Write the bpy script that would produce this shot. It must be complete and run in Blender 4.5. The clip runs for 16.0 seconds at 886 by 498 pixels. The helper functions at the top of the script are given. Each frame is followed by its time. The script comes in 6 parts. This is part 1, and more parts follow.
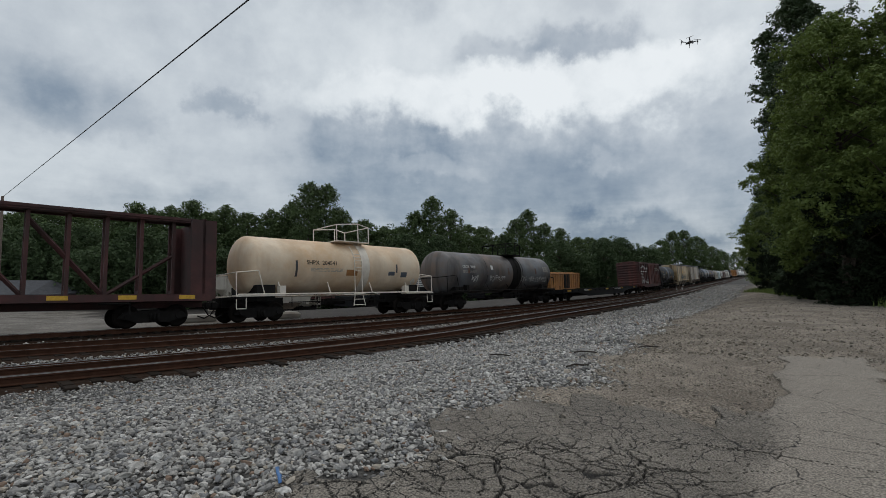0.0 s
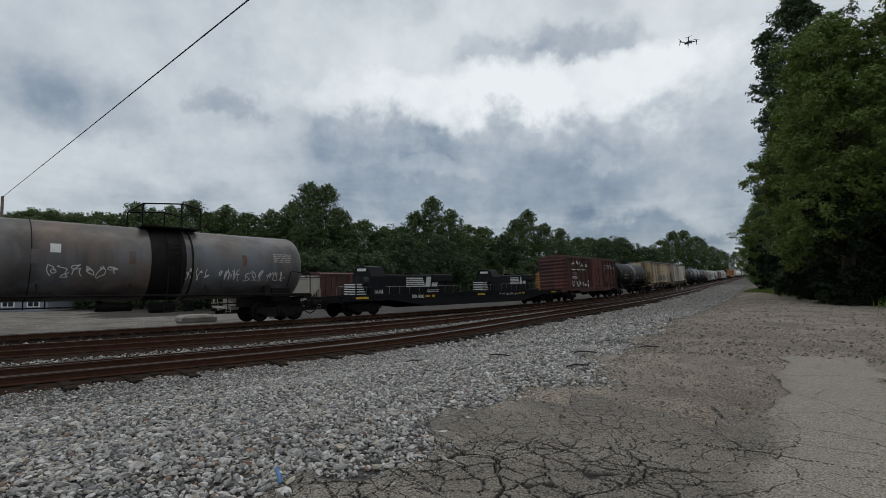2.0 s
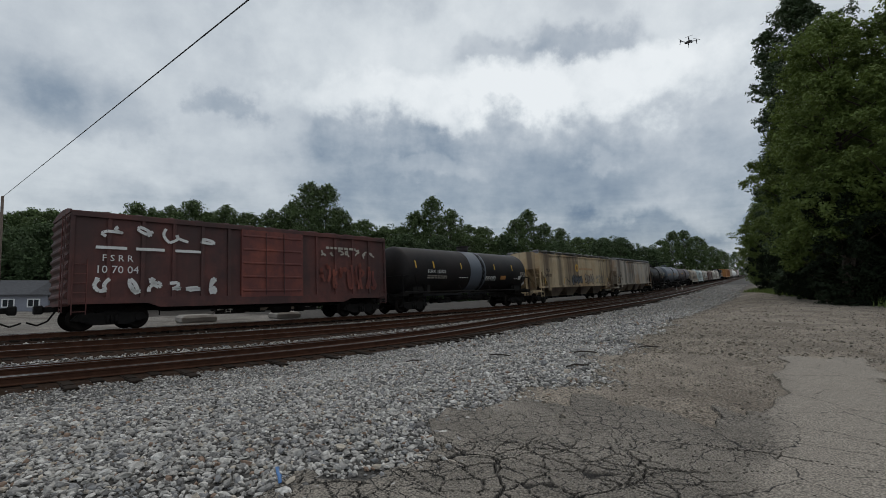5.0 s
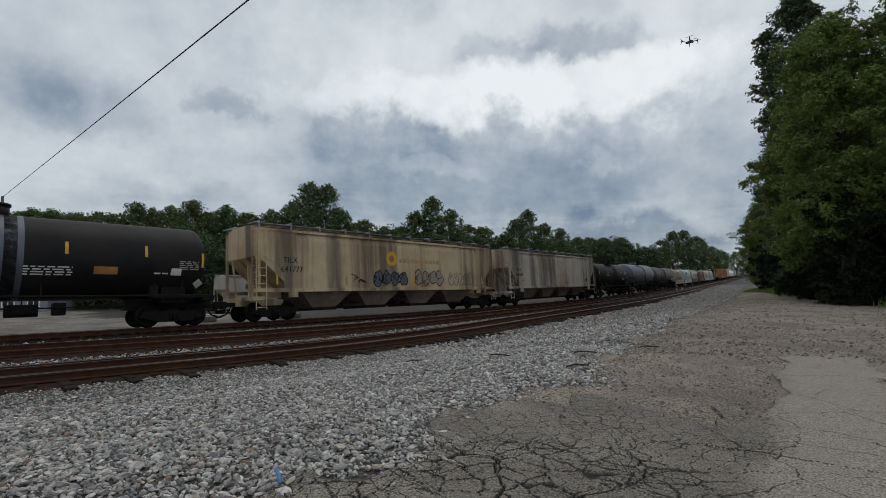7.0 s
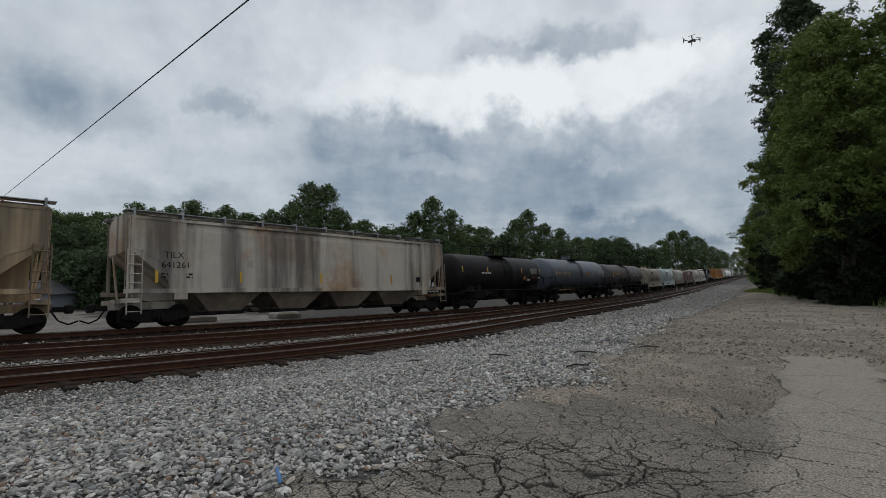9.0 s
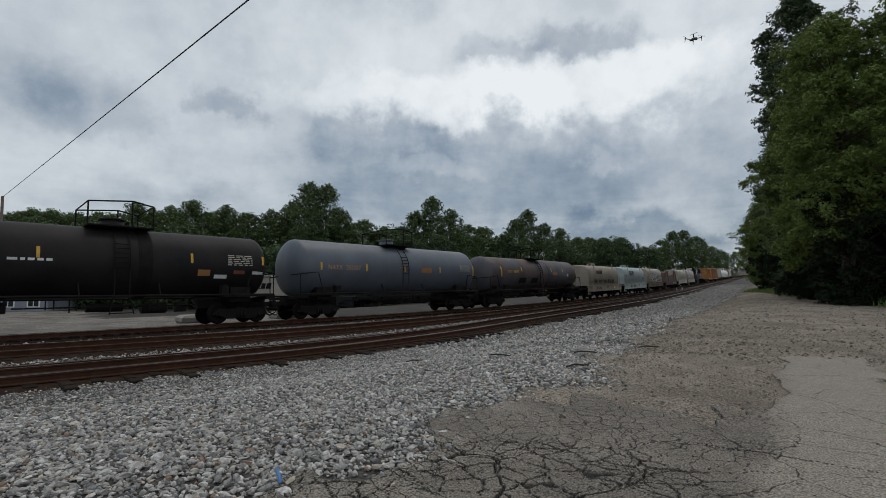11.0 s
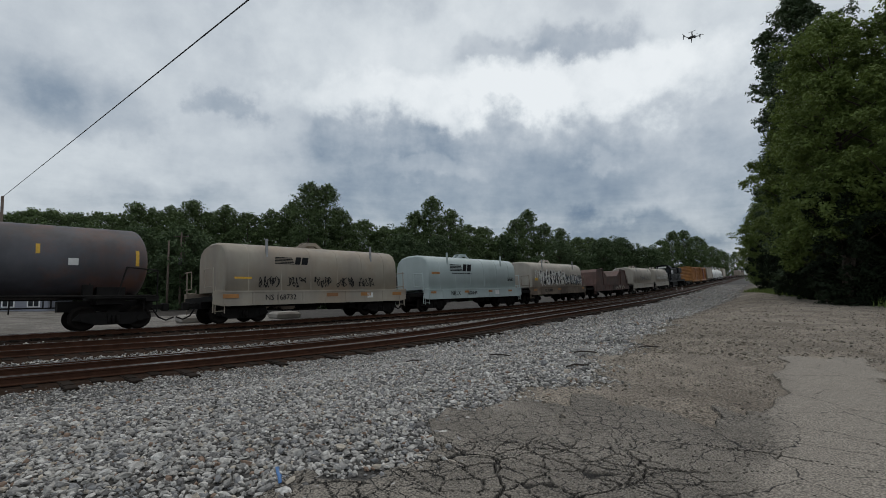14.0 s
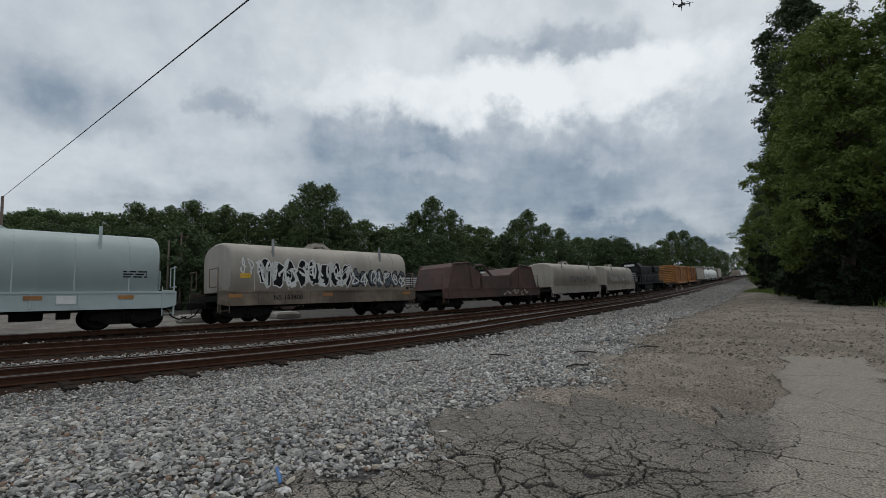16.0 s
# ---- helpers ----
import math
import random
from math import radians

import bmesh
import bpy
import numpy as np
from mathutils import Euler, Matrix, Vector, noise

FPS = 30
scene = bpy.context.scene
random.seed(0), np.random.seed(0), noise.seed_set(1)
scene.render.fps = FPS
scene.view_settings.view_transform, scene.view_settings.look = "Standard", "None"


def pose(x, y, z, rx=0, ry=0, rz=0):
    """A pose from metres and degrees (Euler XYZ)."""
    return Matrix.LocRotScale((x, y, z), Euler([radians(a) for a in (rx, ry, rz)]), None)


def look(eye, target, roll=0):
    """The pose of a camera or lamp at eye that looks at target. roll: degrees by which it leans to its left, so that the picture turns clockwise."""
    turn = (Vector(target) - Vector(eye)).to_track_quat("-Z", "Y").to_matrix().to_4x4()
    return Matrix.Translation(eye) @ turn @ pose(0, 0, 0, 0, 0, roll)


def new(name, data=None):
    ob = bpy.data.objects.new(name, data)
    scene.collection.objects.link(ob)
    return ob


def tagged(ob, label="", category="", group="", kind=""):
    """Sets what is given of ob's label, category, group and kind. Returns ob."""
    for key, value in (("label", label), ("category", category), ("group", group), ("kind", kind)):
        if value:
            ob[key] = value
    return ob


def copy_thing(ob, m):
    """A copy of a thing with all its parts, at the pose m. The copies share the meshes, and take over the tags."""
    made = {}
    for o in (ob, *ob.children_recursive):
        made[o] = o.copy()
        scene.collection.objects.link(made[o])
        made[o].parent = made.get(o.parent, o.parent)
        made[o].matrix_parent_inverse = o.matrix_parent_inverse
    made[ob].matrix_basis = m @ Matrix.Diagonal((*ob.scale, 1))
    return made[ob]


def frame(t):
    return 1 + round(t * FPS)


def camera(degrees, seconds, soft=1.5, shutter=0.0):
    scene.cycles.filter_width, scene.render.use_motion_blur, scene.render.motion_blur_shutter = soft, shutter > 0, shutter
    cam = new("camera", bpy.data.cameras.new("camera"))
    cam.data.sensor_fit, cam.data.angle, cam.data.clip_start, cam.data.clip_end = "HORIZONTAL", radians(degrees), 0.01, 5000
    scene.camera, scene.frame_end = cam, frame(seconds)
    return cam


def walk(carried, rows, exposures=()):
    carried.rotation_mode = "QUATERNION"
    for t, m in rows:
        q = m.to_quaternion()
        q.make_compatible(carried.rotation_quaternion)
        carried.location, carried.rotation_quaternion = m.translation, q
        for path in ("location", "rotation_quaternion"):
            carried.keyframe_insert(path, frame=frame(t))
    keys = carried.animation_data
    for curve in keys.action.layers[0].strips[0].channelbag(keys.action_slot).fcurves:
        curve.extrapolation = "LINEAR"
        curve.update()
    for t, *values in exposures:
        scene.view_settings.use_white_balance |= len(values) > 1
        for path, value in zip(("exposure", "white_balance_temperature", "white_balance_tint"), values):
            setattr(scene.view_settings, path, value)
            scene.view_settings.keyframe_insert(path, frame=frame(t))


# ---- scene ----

# ---------------------------------------------------------------- camera
CAM_Z = 2.9
cam = camera(84.92, 16.0, soft=0.7)
CAM_POSE = pose(0, 0, CAM_Z) @ pose(0, 0, 0, 90 + 3.2212) @ pose(0, 0, 0, 0, 0, 0.1207)
walk(cam, [(0.0, CAM_POSE), (16.0, CAM_POSE)])

# ---------------------------------------------------------------- the line of the railway
SPEED = 12.996            # metres a second
PHI0, PHI1, BEND, CLAMP, CANT = -0.85458, -0.42350, 107.55, 105.0, 4.3
_g = np.linspace(-200, 1100, 5201)


def smooth(t):
    t = np.clip(t, 0, 1)
    return t * t * (3 - 2 * t)


def heading(s):
    return PHI1 + (PHI0 - PHI1) * np.exp(-np.clip(s, -12, CLAMP) / BEND) - 0.06 * smooth((s - 330) / 120)


_h = heading(_g + 0.125)
_x = np.concatenate([[0], np.cumsum(-np.sin(_h) * 0.25)[:-1]])
_y = np.concatenate([[0], np.cumsum(np.cos(_h) * 0.25)[:-1]])
_x = _x - np.interp(0, _g, _x) - 33.0704
_y = _y - np.interp(0, _g, _y)


def rail_z(s):
    s = np.clip(s, -12, 900.0)
    return 1.4025 * np.exp(-s / 50) + 0.0043 * (np.sqrt((s - 60) ** 2 + 400) + (s - 60))


def on_line(s, off):
    """Plan point s metres along the main line and off metres to its right."""
    h = heading(s)
    return np.interp(s, _g, _x) + off * np.cos(h), np.interp(s, _g, _y) + off * np.sin(h)


def line_coords(x, y):
    """Along and across the main line, for arrays of plan points."""
    x, y = np.asarray(x, float), np.asarray(y, float)
    gx, gy = _x[::20], _y[::20]
    best = np.empty(x.shape, int)
    flat_x, flat_y, out = x.ravel(), y.ravel(), best.ravel()
    for i in range(0, len(flat_x), 20000):
        d2 = (flat_x[i:i + 20000, None] - gx) ** 2 + (flat_y[i:i + 20000, None] - gy) ** 2
        out[i:i + 20000] = d2.argmin(1)
    s = _g[::20][out.reshape(x.shape)]
    for _ in range(3):
        h = heading(s)
        px, py = np.interp(s, _g, _x), np.interp(s, _g, _y)
        s = s + (x - px) * -np.sin(h) + (y - py) * np.cos(h)
    h = heading(s)
    px, py = np.interp(s, _g, _x), np.interp(s, _g, _y)
    return s, (x - px) * np.cos(h) + (y - py) * np.sin(h)


def ground_z(s, off):
    wide = 10 - 4 * smooth((s - 30) / 60)
    rise = 1.225 - 0.5 * smooth((s - 30) / 80)
    z = rail_z(s) - 0.245 + rise * smooth((off - 10.5) / wide)
    return z - 0.07 * smooth((-off - 2.5) / 3) - 2.1 * smooth((-off - 9) / 16)


def line_pose(s, off=0.0, base=0.0, cant=0.0, half=1.0):
    """Pose of something that stands on the line, its y axis along it."""
    a, b = on_line(s - half, off), on_line(s + half, off)
    za, zb = rail_z(s - half), rail_z(s + half)
    turn = math.degrees(math.atan2(-(b[0] - a[0]), b[1] - a[1]))
    tilt = math.degrees(math.atan2(zb - za, 2 * half))
    return pose((a[0] + b[0]) / 2, (a[1] + b[1]) / 2, (za + zb) / 2 + base - 0.72 * math.sin(radians(cant)), tilt, -cant, turn)


# ---------------------------------------------------------------- world and light
def make_world():
    w = bpy.data.worlds.new("sky")
    scene.world = w
    w.use_nodes = True
    nt = w.node_tree
    nt.nodes.clear()
    N, K = nt.nodes.new, nt.links.new
    out, bg = N("ShaderNodeOutputWorld"), N("ShaderNodeBackground")
    tc = N("ShaderNodeTexCoord")
    sky = N("ShaderNodeTexSky")
    sky.sky_type, sky.sun_disc = "NISHITA", False
    sky.sun_elevation, sky.sun_rotation = radians(48), radians(20)
    sep = N("ShaderNodeSeparateXYZ")
    K(tc.outputs["Generated"], sep.inputs[0])

    def num(op, a, b=None, c=None):
        n = N("ShaderNodeMath")
        n.operation = op
        for i, v in enumerate((a, b, c)):
            if v is None:
                continue
            if isinstance(v, (int, float)):
                n.inputs[i].default_value = v
            else:
                K(v, n.inputs[i])
        return n.outputs[0]

    # clouds lie on a flat deck: project the direction on it
    up = num("MAXIMUM", num("ADD", sep.outputs[2], 0.10), 0.03)
    px, py = num("DIVIDE", sep.outputs[0], up), num("DIVIDE", sep.outputs[1], up)
    deck = N("ShaderNodeCombineXYZ")
    K(px, deck.inputs[0]), K(py, deck.inputs[1])

    def cloud(scale, detail, rough, shift, lac=2.0, dist=0.0, src=None):
        m = N("ShaderNodeMapping")
        m.inputs["Location"].default_value = shift
        K(src or deck.outputs[0], m.inputs["Vector"])
        n = N("ShaderNodeTexNoise")
        n.inputs["Scale"].default_value, n.inputs["Detail"].default_value = scale, detail
        n.inputs["Roughness"].default_value, n.inputs["Distortion"].default_value = rough, dist
        K(m.outputs[0], n.inputs["Vector"])
        return n.outputs["Fac"]

    big = cloud(0.75, 6, 0.55, (3.1, 1.7, 0.4), dist=0.4)
    fine = cloud(2.6, 8, 0.6, (0.3, 5.2, 1.4), dist=0.3)
    puff = cloud(5.5, 7, 0.6, (4.4, 0.2, 2.0), src=tc.outputs["Generated"])
    mixed = num("ADD", num("MULTIPLY", big, 0.34), num("ADD", num("MULTIPLY", fine, 0.12), num("MULTIPLY", puff, 0.54)))

    # bearing and height, ruffled so that the banks get billowing edges
    billow = cloud(9.0, 9, 0.58, (1.0, 2.0, 3.0), src=tc.outputs["Generated"])
    billow2 = cloud(9.0, 9, 0.58, (7.0, 3.0, 1.0), src=tc.outputs["Generated"])
    bear = num("ADD", num("ARCTAN2", sep.outputs[0], sep.outputs[1]), num("MULTIPLY", num("SUBTRACT", billow, 0.5), 0.34))
    high = num("ADD", num("ARCSINE", sep.outputs[2]), num("MULTIPLY", num("SUBTRACT", billow2, 0.5), 0.20))

    # broad banks of cloud: bright deck overhead, a dark shelf of rain cloud low over the far end of the line
    def bank(az, el, wide, tall):
        """1 inside an oval of sky round a compass bearing (degrees right of +y) and height."""
        a = num("DIVIDE", num("SUBTRACT", bear, radians(az)), radians(wide))
        b = num("DIVIDE", num("SUBTRACT", high, radians(el)), radians(tall))
        r = num("SQRT", num("ADD", num("MULTIPLY", a, a), num("MULTIPLY", b, b)))
        n = N("ShaderNodeMapRange")
        n.interpolation_type = "SMOOTHSTEP"
        n.inputs["From Min"].default_value, n.inputs["From Max"].default_value = 1.25, 0.45
        K(r, n.inputs["Value"])
        return n.outputs[0]

    v = num("MULTIPLY", num("SUBTRACT", mixed, 0.49), 1.35)
    for az, el, wide, tall, amount in BANKS:
        v = num("ADD", v, num("MULTIPLY", bank(az, el, wide, tall), amount))
    ramp = N("ShaderNodeValToRGB")
    K(num("ADD", v, 0.5), ramp.inputs[0])
    stops = ((0.0, (0.085, 0.145, 0.235)), (0.25, (0.265, 0.325, 0.395)), (0.5, (0.48, 0.53, 0.58)), (0.72, (0.645, 0.695, 0.73)), (1.0, (0.83, 0.87, 0.89)))
    while len(ramp.color_ramp.elements) < len(stops):
        ramp.color_ramp.elements.new(0.5)
    for el, (p, c) in zip(ramp.color_ramp.elements, stops):
        el.position, el.color = p, (*c, 1)
    mix = N("ShaderNodeMix")
    mix.data_type = "RGBA"
    mix.inputs["Factor"].default_value = 0.93
    dim = N("ShaderNodeMix")
    dim.data_type, dim.blend_type = "RGBA", "MULTIPLY"
    dim.inputs["Factor"].default_value = 1.0
    K(sky.outputs[0], dim.inputs["A"])
    dim.inputs["B"].default_value = (0.1, 0.1, 0.1, 1)
    K(dim.outputs["Result"], mix.inputs["A"])
    K(ramp.outputs[0], mix.inputs["B"])
    K(mix.outputs["Result"], bg.inputs[0])
    bg.inputs[1].default_value = 1.0
    K(bg.outputs[0], out.inputs[0])


# bearing, height, width, depth (degrees), brightness added
BANKS = [(7.8, 11.0, 29, 7.6, -0.27), (-9.7, 16.0, 9.5, 3.2, -0.14), (-3.0, 20.5, 18, 3.2, 0.30), (19.4, 21.0, 18, 3.4, 0.34), (12, 24, 22, 9, 0.17), (22, 3.6, 13, 2.8, -0.33), (4.0, 5.5, 16, 2.6, 0.03),
         (-38, 9.5, 12, 4.0, 0.10), (-28, 6.5, 12, 3.0, -0.10), (-35.3, 16.1, 5.5, 4.0, -0.13), (-41, 17.5, 4, 4.2, -0.08), (-24.6, 18.4, 2.8, 2.4, -0.18), (15.5, 26.0, 8, 2.4, -0.26),
         (6.5, 25.0, 4.6, 1.6, -0.12), (-9.9, 26.5, 17, 4.4, 0.12), (32.5, 2.6, 2.4, 1.2, 0.25), (18.0, 13.0, 3.2, 1.8, 0.13), (-1.6, 13.6, 8, 1.5, 0.10), (30, 27, 12, 6, 0.12)]
make_world()
sun_data = bpy.data.lights.new("sun", "SUN")
sun_data.energy, sun_data.angle, sun_data.color = 0.6, radians(40), (1.0, 0.90, 0.78)
sun = new("sun", sun_data)
sun.matrix_world = look((0, 0, 50), (-6, -16, 0))
scene.view_settings.exposure = 0.0


# ---------------------------------------------------------------- materials
def material(name, color, rough=0.8, metal=0.0, vary=0.25, scale=6.0, bump=0.0, bump_scale=60.0, second=None, amount=0.5, streak=0.0, streak_color=(0.05, 0.04, 0.035), translucent=0.0, contrast=0.15, island=0.0, piece=0.0, spec=0.5, speckle=0.0, speckle_scale=160.0, attrs=()):
    m = bpy.data.materials.new(name)
    m.use_nodes = True
    nt = m.node_tree
    N, K = nt.nodes.new, nt.links.new
    b = nt.nodes["Principled BSDF"]
    b.inputs["Roughness"].default_value, b.inputs["Metallic"].default_value = rough, metal
    b.inputs["Specular IOR Level"].default_value = spec
    tc = N("ShaderNodeTexCoord")

    def tex(sc, detail=5.0, stretch=None, r=0.6):
        n = N("ShaderNodeTexNoise")
        n.inputs["Scale"].default_value, n.inputs["Detail"].default_value, n.inputs["Roughness"].default_value = sc, detail, r
        if stretch:
            mp = N("ShaderNodeMapping")
            mp.inputs["Scale"].default_value = stretch
            K(tc.outputs["Object"], mp.inputs["Vector"])
            K(mp.outputs[0], n.inputs["Vector"])
        else:
            K(tc.outputs["Object"], n.inputs["Vector"])
        return n.outputs["Fac"]

    def mix(fac, a, c, mode="MIX"):
        n = N("ShaderNodeMix")
        n.data_type, n.blend_type = "RGBA", mode
        for sock, v in ((n.inputs["Factor"], fac), (n.inputs["A"], a), (n.inputs["B"], c)):
            if hasattr(v, "node"):
                K(v, sock)
            elif isinstance(v, (int, float)):
                sock.default_value = v
            else:
                sock.default_value = (*v, 1)
        return n.outputs["Result"]

    def ramp(v, lo, hi):
        n = N("ShaderNodeMapRange")
        n.inputs["From Min"].default_value, n.inputs["From Max"].default_value = lo, hi
        K(v, n.inputs["Value"])
        return n.outputs[0]

    col = mix(ramp(tex(scale, 8), 0.3, 0.7), tuple(c * (1 - vary) for c in color), tuple(min(1, c * (1 + vary)) for c in color))
    if second:
        col = mix(ramp(tex(scale * 0.33, 9, r=0.7), 0.30 + amount * 0.40 - contrast * 0.6, 0.30 + amount * 0.40 + contrast * 0.6), second, col)
    for attr, other in attrs:
        at = N("ShaderNodeAttribute")
        at.attribute_name = attr
        col = mix(at.outputs["Fac"], col, other)
    if speckle:
        col = mix(speckle, col, mix(ramp(tex(speckle_scale, 3), 0.38, 0.62), (0.25, 0.24, 0.23), (1.75, 1.7, 1.65)), "MULTIPLY")
    if streak:
        s1 = ramp(tex(1.0, 5, (1.6, 0.8, 0.05)), 0.44, 0.62)
        col = mix(mix(0.0, s1, s1), col, mix(streak, col, streak_color))
    if island:
        g = N("ShaderNodeNewGeometry")
        col = mix(island, col, mix(g.outputs["Random Per Island"], tuple(c * 0.35 for c in color), tuple(min(1, c * 1.9) for c in color)))
    if piece:
        g = N("ShaderNodeObjectInfo")
        col = mix(piece, col, mix(g.outputs["Random"], tuple(c * 0.45 for c in color), tuple(min(1, c * 1.7) for c in color)))
    K(col, b.inputs["Base Color"])
    if bump:
        n = N("ShaderNodeBump")
        n.inputs["Strength"].default_value, n.inputs["Distance"].default_value = bump, 0.02
        K(tex(bump_scale, 6), n.inputs["Height"])
        K(n.outputs[0], b.inputs["Normal"])
    if translucent:
        t, ms = N("ShaderNodeBsdfTranslucent"), N("ShaderNodeMixShader")
        K(col, t.inputs[0])
        ms.inputs[0].default_value = translucent
        K(b.outputs[0], ms.inputs[1]), K(t.outputs[0], ms.inputs[2])
        K(ms.outputs[0], nt.nodes["Material Output"].inputs[0])
    return m


M = {}
M["cream"] = material("cream_tank_paint", (0.82, 0.67, 0.5), 0.55, vary=0.10, scale=0.8, second=(0.70, 0.42, 0.19), amount=0.40, contrast=0.22, streak=0.45, streak_color=(0.55, 0.37, 0.22), bump=0.05)
M["cream_pale"] = material("cream_railing_paint", (0.78, 0.7, 0.6), 0.5, vary=0.12, scale=4)
M["steel_grey"] = material("weathered_grey_tank_paint", (0.145, 0.15, 0.16), 0.5, vary=0.18, scale=0.7, second=(0.17, 0.12, 0.09), amount=0.55, contrast=0.15, streak=0.7, streak_color=(0.045, 0.04, 0.037), bump=0.05)
M["slate"] = material("slate_grey_tank_paint", (0.1, 0.115, 0.14), 0.45, vary=0.12, scale=0.6, streak=0.3, streak_color=(0.06, 0.06, 0.065), bump=0.04, amount=0.3)
M["black_tank"] = material("black_tank_paint", (0.016, 0.0155, 0.016), 0.5, spec=0.12, vary=0.3, scale=0.8, second=(0.035, 0.028, 0.026), amount=0.4, contrast=0.3, bump=0.04)
M["rust_tank"] = material("rusty_dark_tank_paint", (0.078, 0.076, 0.086), 0.6, vary=0.25, scale=0.9, second=(0.13, 0.066, 0.048), amount=0.46, contrast=0.12, streak=0.5, streak_color=(0.03, 0.027, 0.03), bump=0.08)
M["under"] = material("grimy_black_underframe", (0.012, 0.0105, 0.0095), 0.8, vary=0.4, scale=3, bump=0.2, spec=0.2)
M["wheel"] = material("worn_wheel_steel", (0.013, 0.0105, 0.009), 0.75, metal=0.0, vary=0.3, scale=5, spec=0.12)
# Grime brown that also paints in the shade under the hopper bodies.
M["grime_shade"] = material("grime_and_shade_bay", (0.20, 0.155, 0.115), 0.85, vary=0.35, scale=1.2, second=(0.095, 0.072, 0.055), amount=0.5, contrast=0.15, bump=0.1)
M["maroon"] = material("maroon_boxcar_paint", (0.15, 0.046, 0.036), 0.7, vary=0.25, scale=1.2, second=(0.06, 0.026, 0.024), amount=0.6, contrast=0.2, streak=0.6, streak_color=(0.05, 0.028, 0.025), bump=0.08)
M["maroon_red"] = material("red_boxcar_door_paint", (0.25, 0.066, 0.04), 0.7, vary=0.3, scale=1.2, second=(0.12, 0.035, 0.03), amount=0.6, bump=0.08)
M["brown"] = material("brown_flatcar_paint", (0.085, 0.03, 0.027), 0.75, vary=0.25, scale=1.6, second=(0.05, 0.025, 0.022), amount=0.5, bump=0.08)
M["tan"] = material("tan_hopper_paint", (0.60, 0.475, 0.305), 0.7, vary=0.12, scale=0.7, second=(0.47, 0.30, 0.15), amount=0.45, contrast=0.2, streak=0.85, streak_color=(0.10, 0.072, 0.052), bump=0.06)
M["greyhop"] = material("grey_hopper_paint", (0.53, 0.47, 0.39), 0.7, vary=0.10, scale=0.7, second=(0.40, 0.24, 0.12), amount=0.42, contrast=0.14, streak=0.85, streak_color=(0.09, 0.075, 0.065), bump=0.06)
M["beige"] = material("dusty_beige_paint", (0.35, 0.308, 0.245), 0.65, vary=0.12, scale=0.9, second=(0.33, 0.25, 0.18), amount=0.4, contrast=0.2, streak=0.5, streak_color=(0.24, 0.21, 0.18), bump=0.05)
M["iceblue"] = material("pale_blue_paint", (0.42, 0.485, 0.475), 0.5, vary=0.06, scale=0.8, streak=0.35, streak_color=(0.33, 0.39, 0.38), bump=0.03)
M["palegrey"] = material("pale_grey_cover_paint", (0.42, 0.378, 0.318), 0.6, vary=0.12, scale=0.8, streak=0.4, streak_color=(0.28, 0.25, 0.22), bump=0.04, amount=0.3, second=(0.38, 0.33, 0.28))
M["rustred"] = material("rusty_oxide_paint", (0.115, 0.062, 0.05), 0.75, vary=0.25, scale=1.3, second=(0.07, 0.05, 0.045), amount=0.5, bump=0.08)
M["orange_rust"] = material("orange_rust_stain", (0.17, 0.085, 0.05), 0.85, vary=0.4, scale=5, second=(0.13, 0.12, 0.12), amount=0.5, contrast=0.15)
M["faded"] = material("faded_orange_lettering", (0.50, 0.28, 0.15), 0.8, vary=0.2, scale=3)
M["orange"] = material("orange_ochre_paint", (0.42, 0.19, 0.055), 0.7, vary=0.2, scale=1.2, second=(0.26, 0.12, 0.05), amount=0.5, bump=0.06)
M["white"] = material("off_white_paint", (0.72, 0.71, 0.68), 0.6, vary=0.1, scale=3)
M["yellow"] = material("reflective_yellow", (0.62, 0.36, 0.03), 0.5, vary=0.2, scale=8)
M["black"] = material("black_paint", (0.012, 0.012, 0.013), 0.6, spec=0.15, vary=0.3, scale=4)
M["rail"] = material("rusty_rail_steel", (0.070, 0.032, 0.019), 0.8, spec=0.15, vary=0.3, scale=4, bump=0.1)
M["rail_top"] = material("polished_rail_head", (0.17, 0.15, 0.14), 0.35, metal=0.9, vary=0.2, scale=3)
M["tie"] = material("creosoted_timber", (0.024, 0.018, 0.014), 0.9, vary=0.4, scale=5, bump=0.4, bump_scale=30, piece=0.4, spec=0.08)
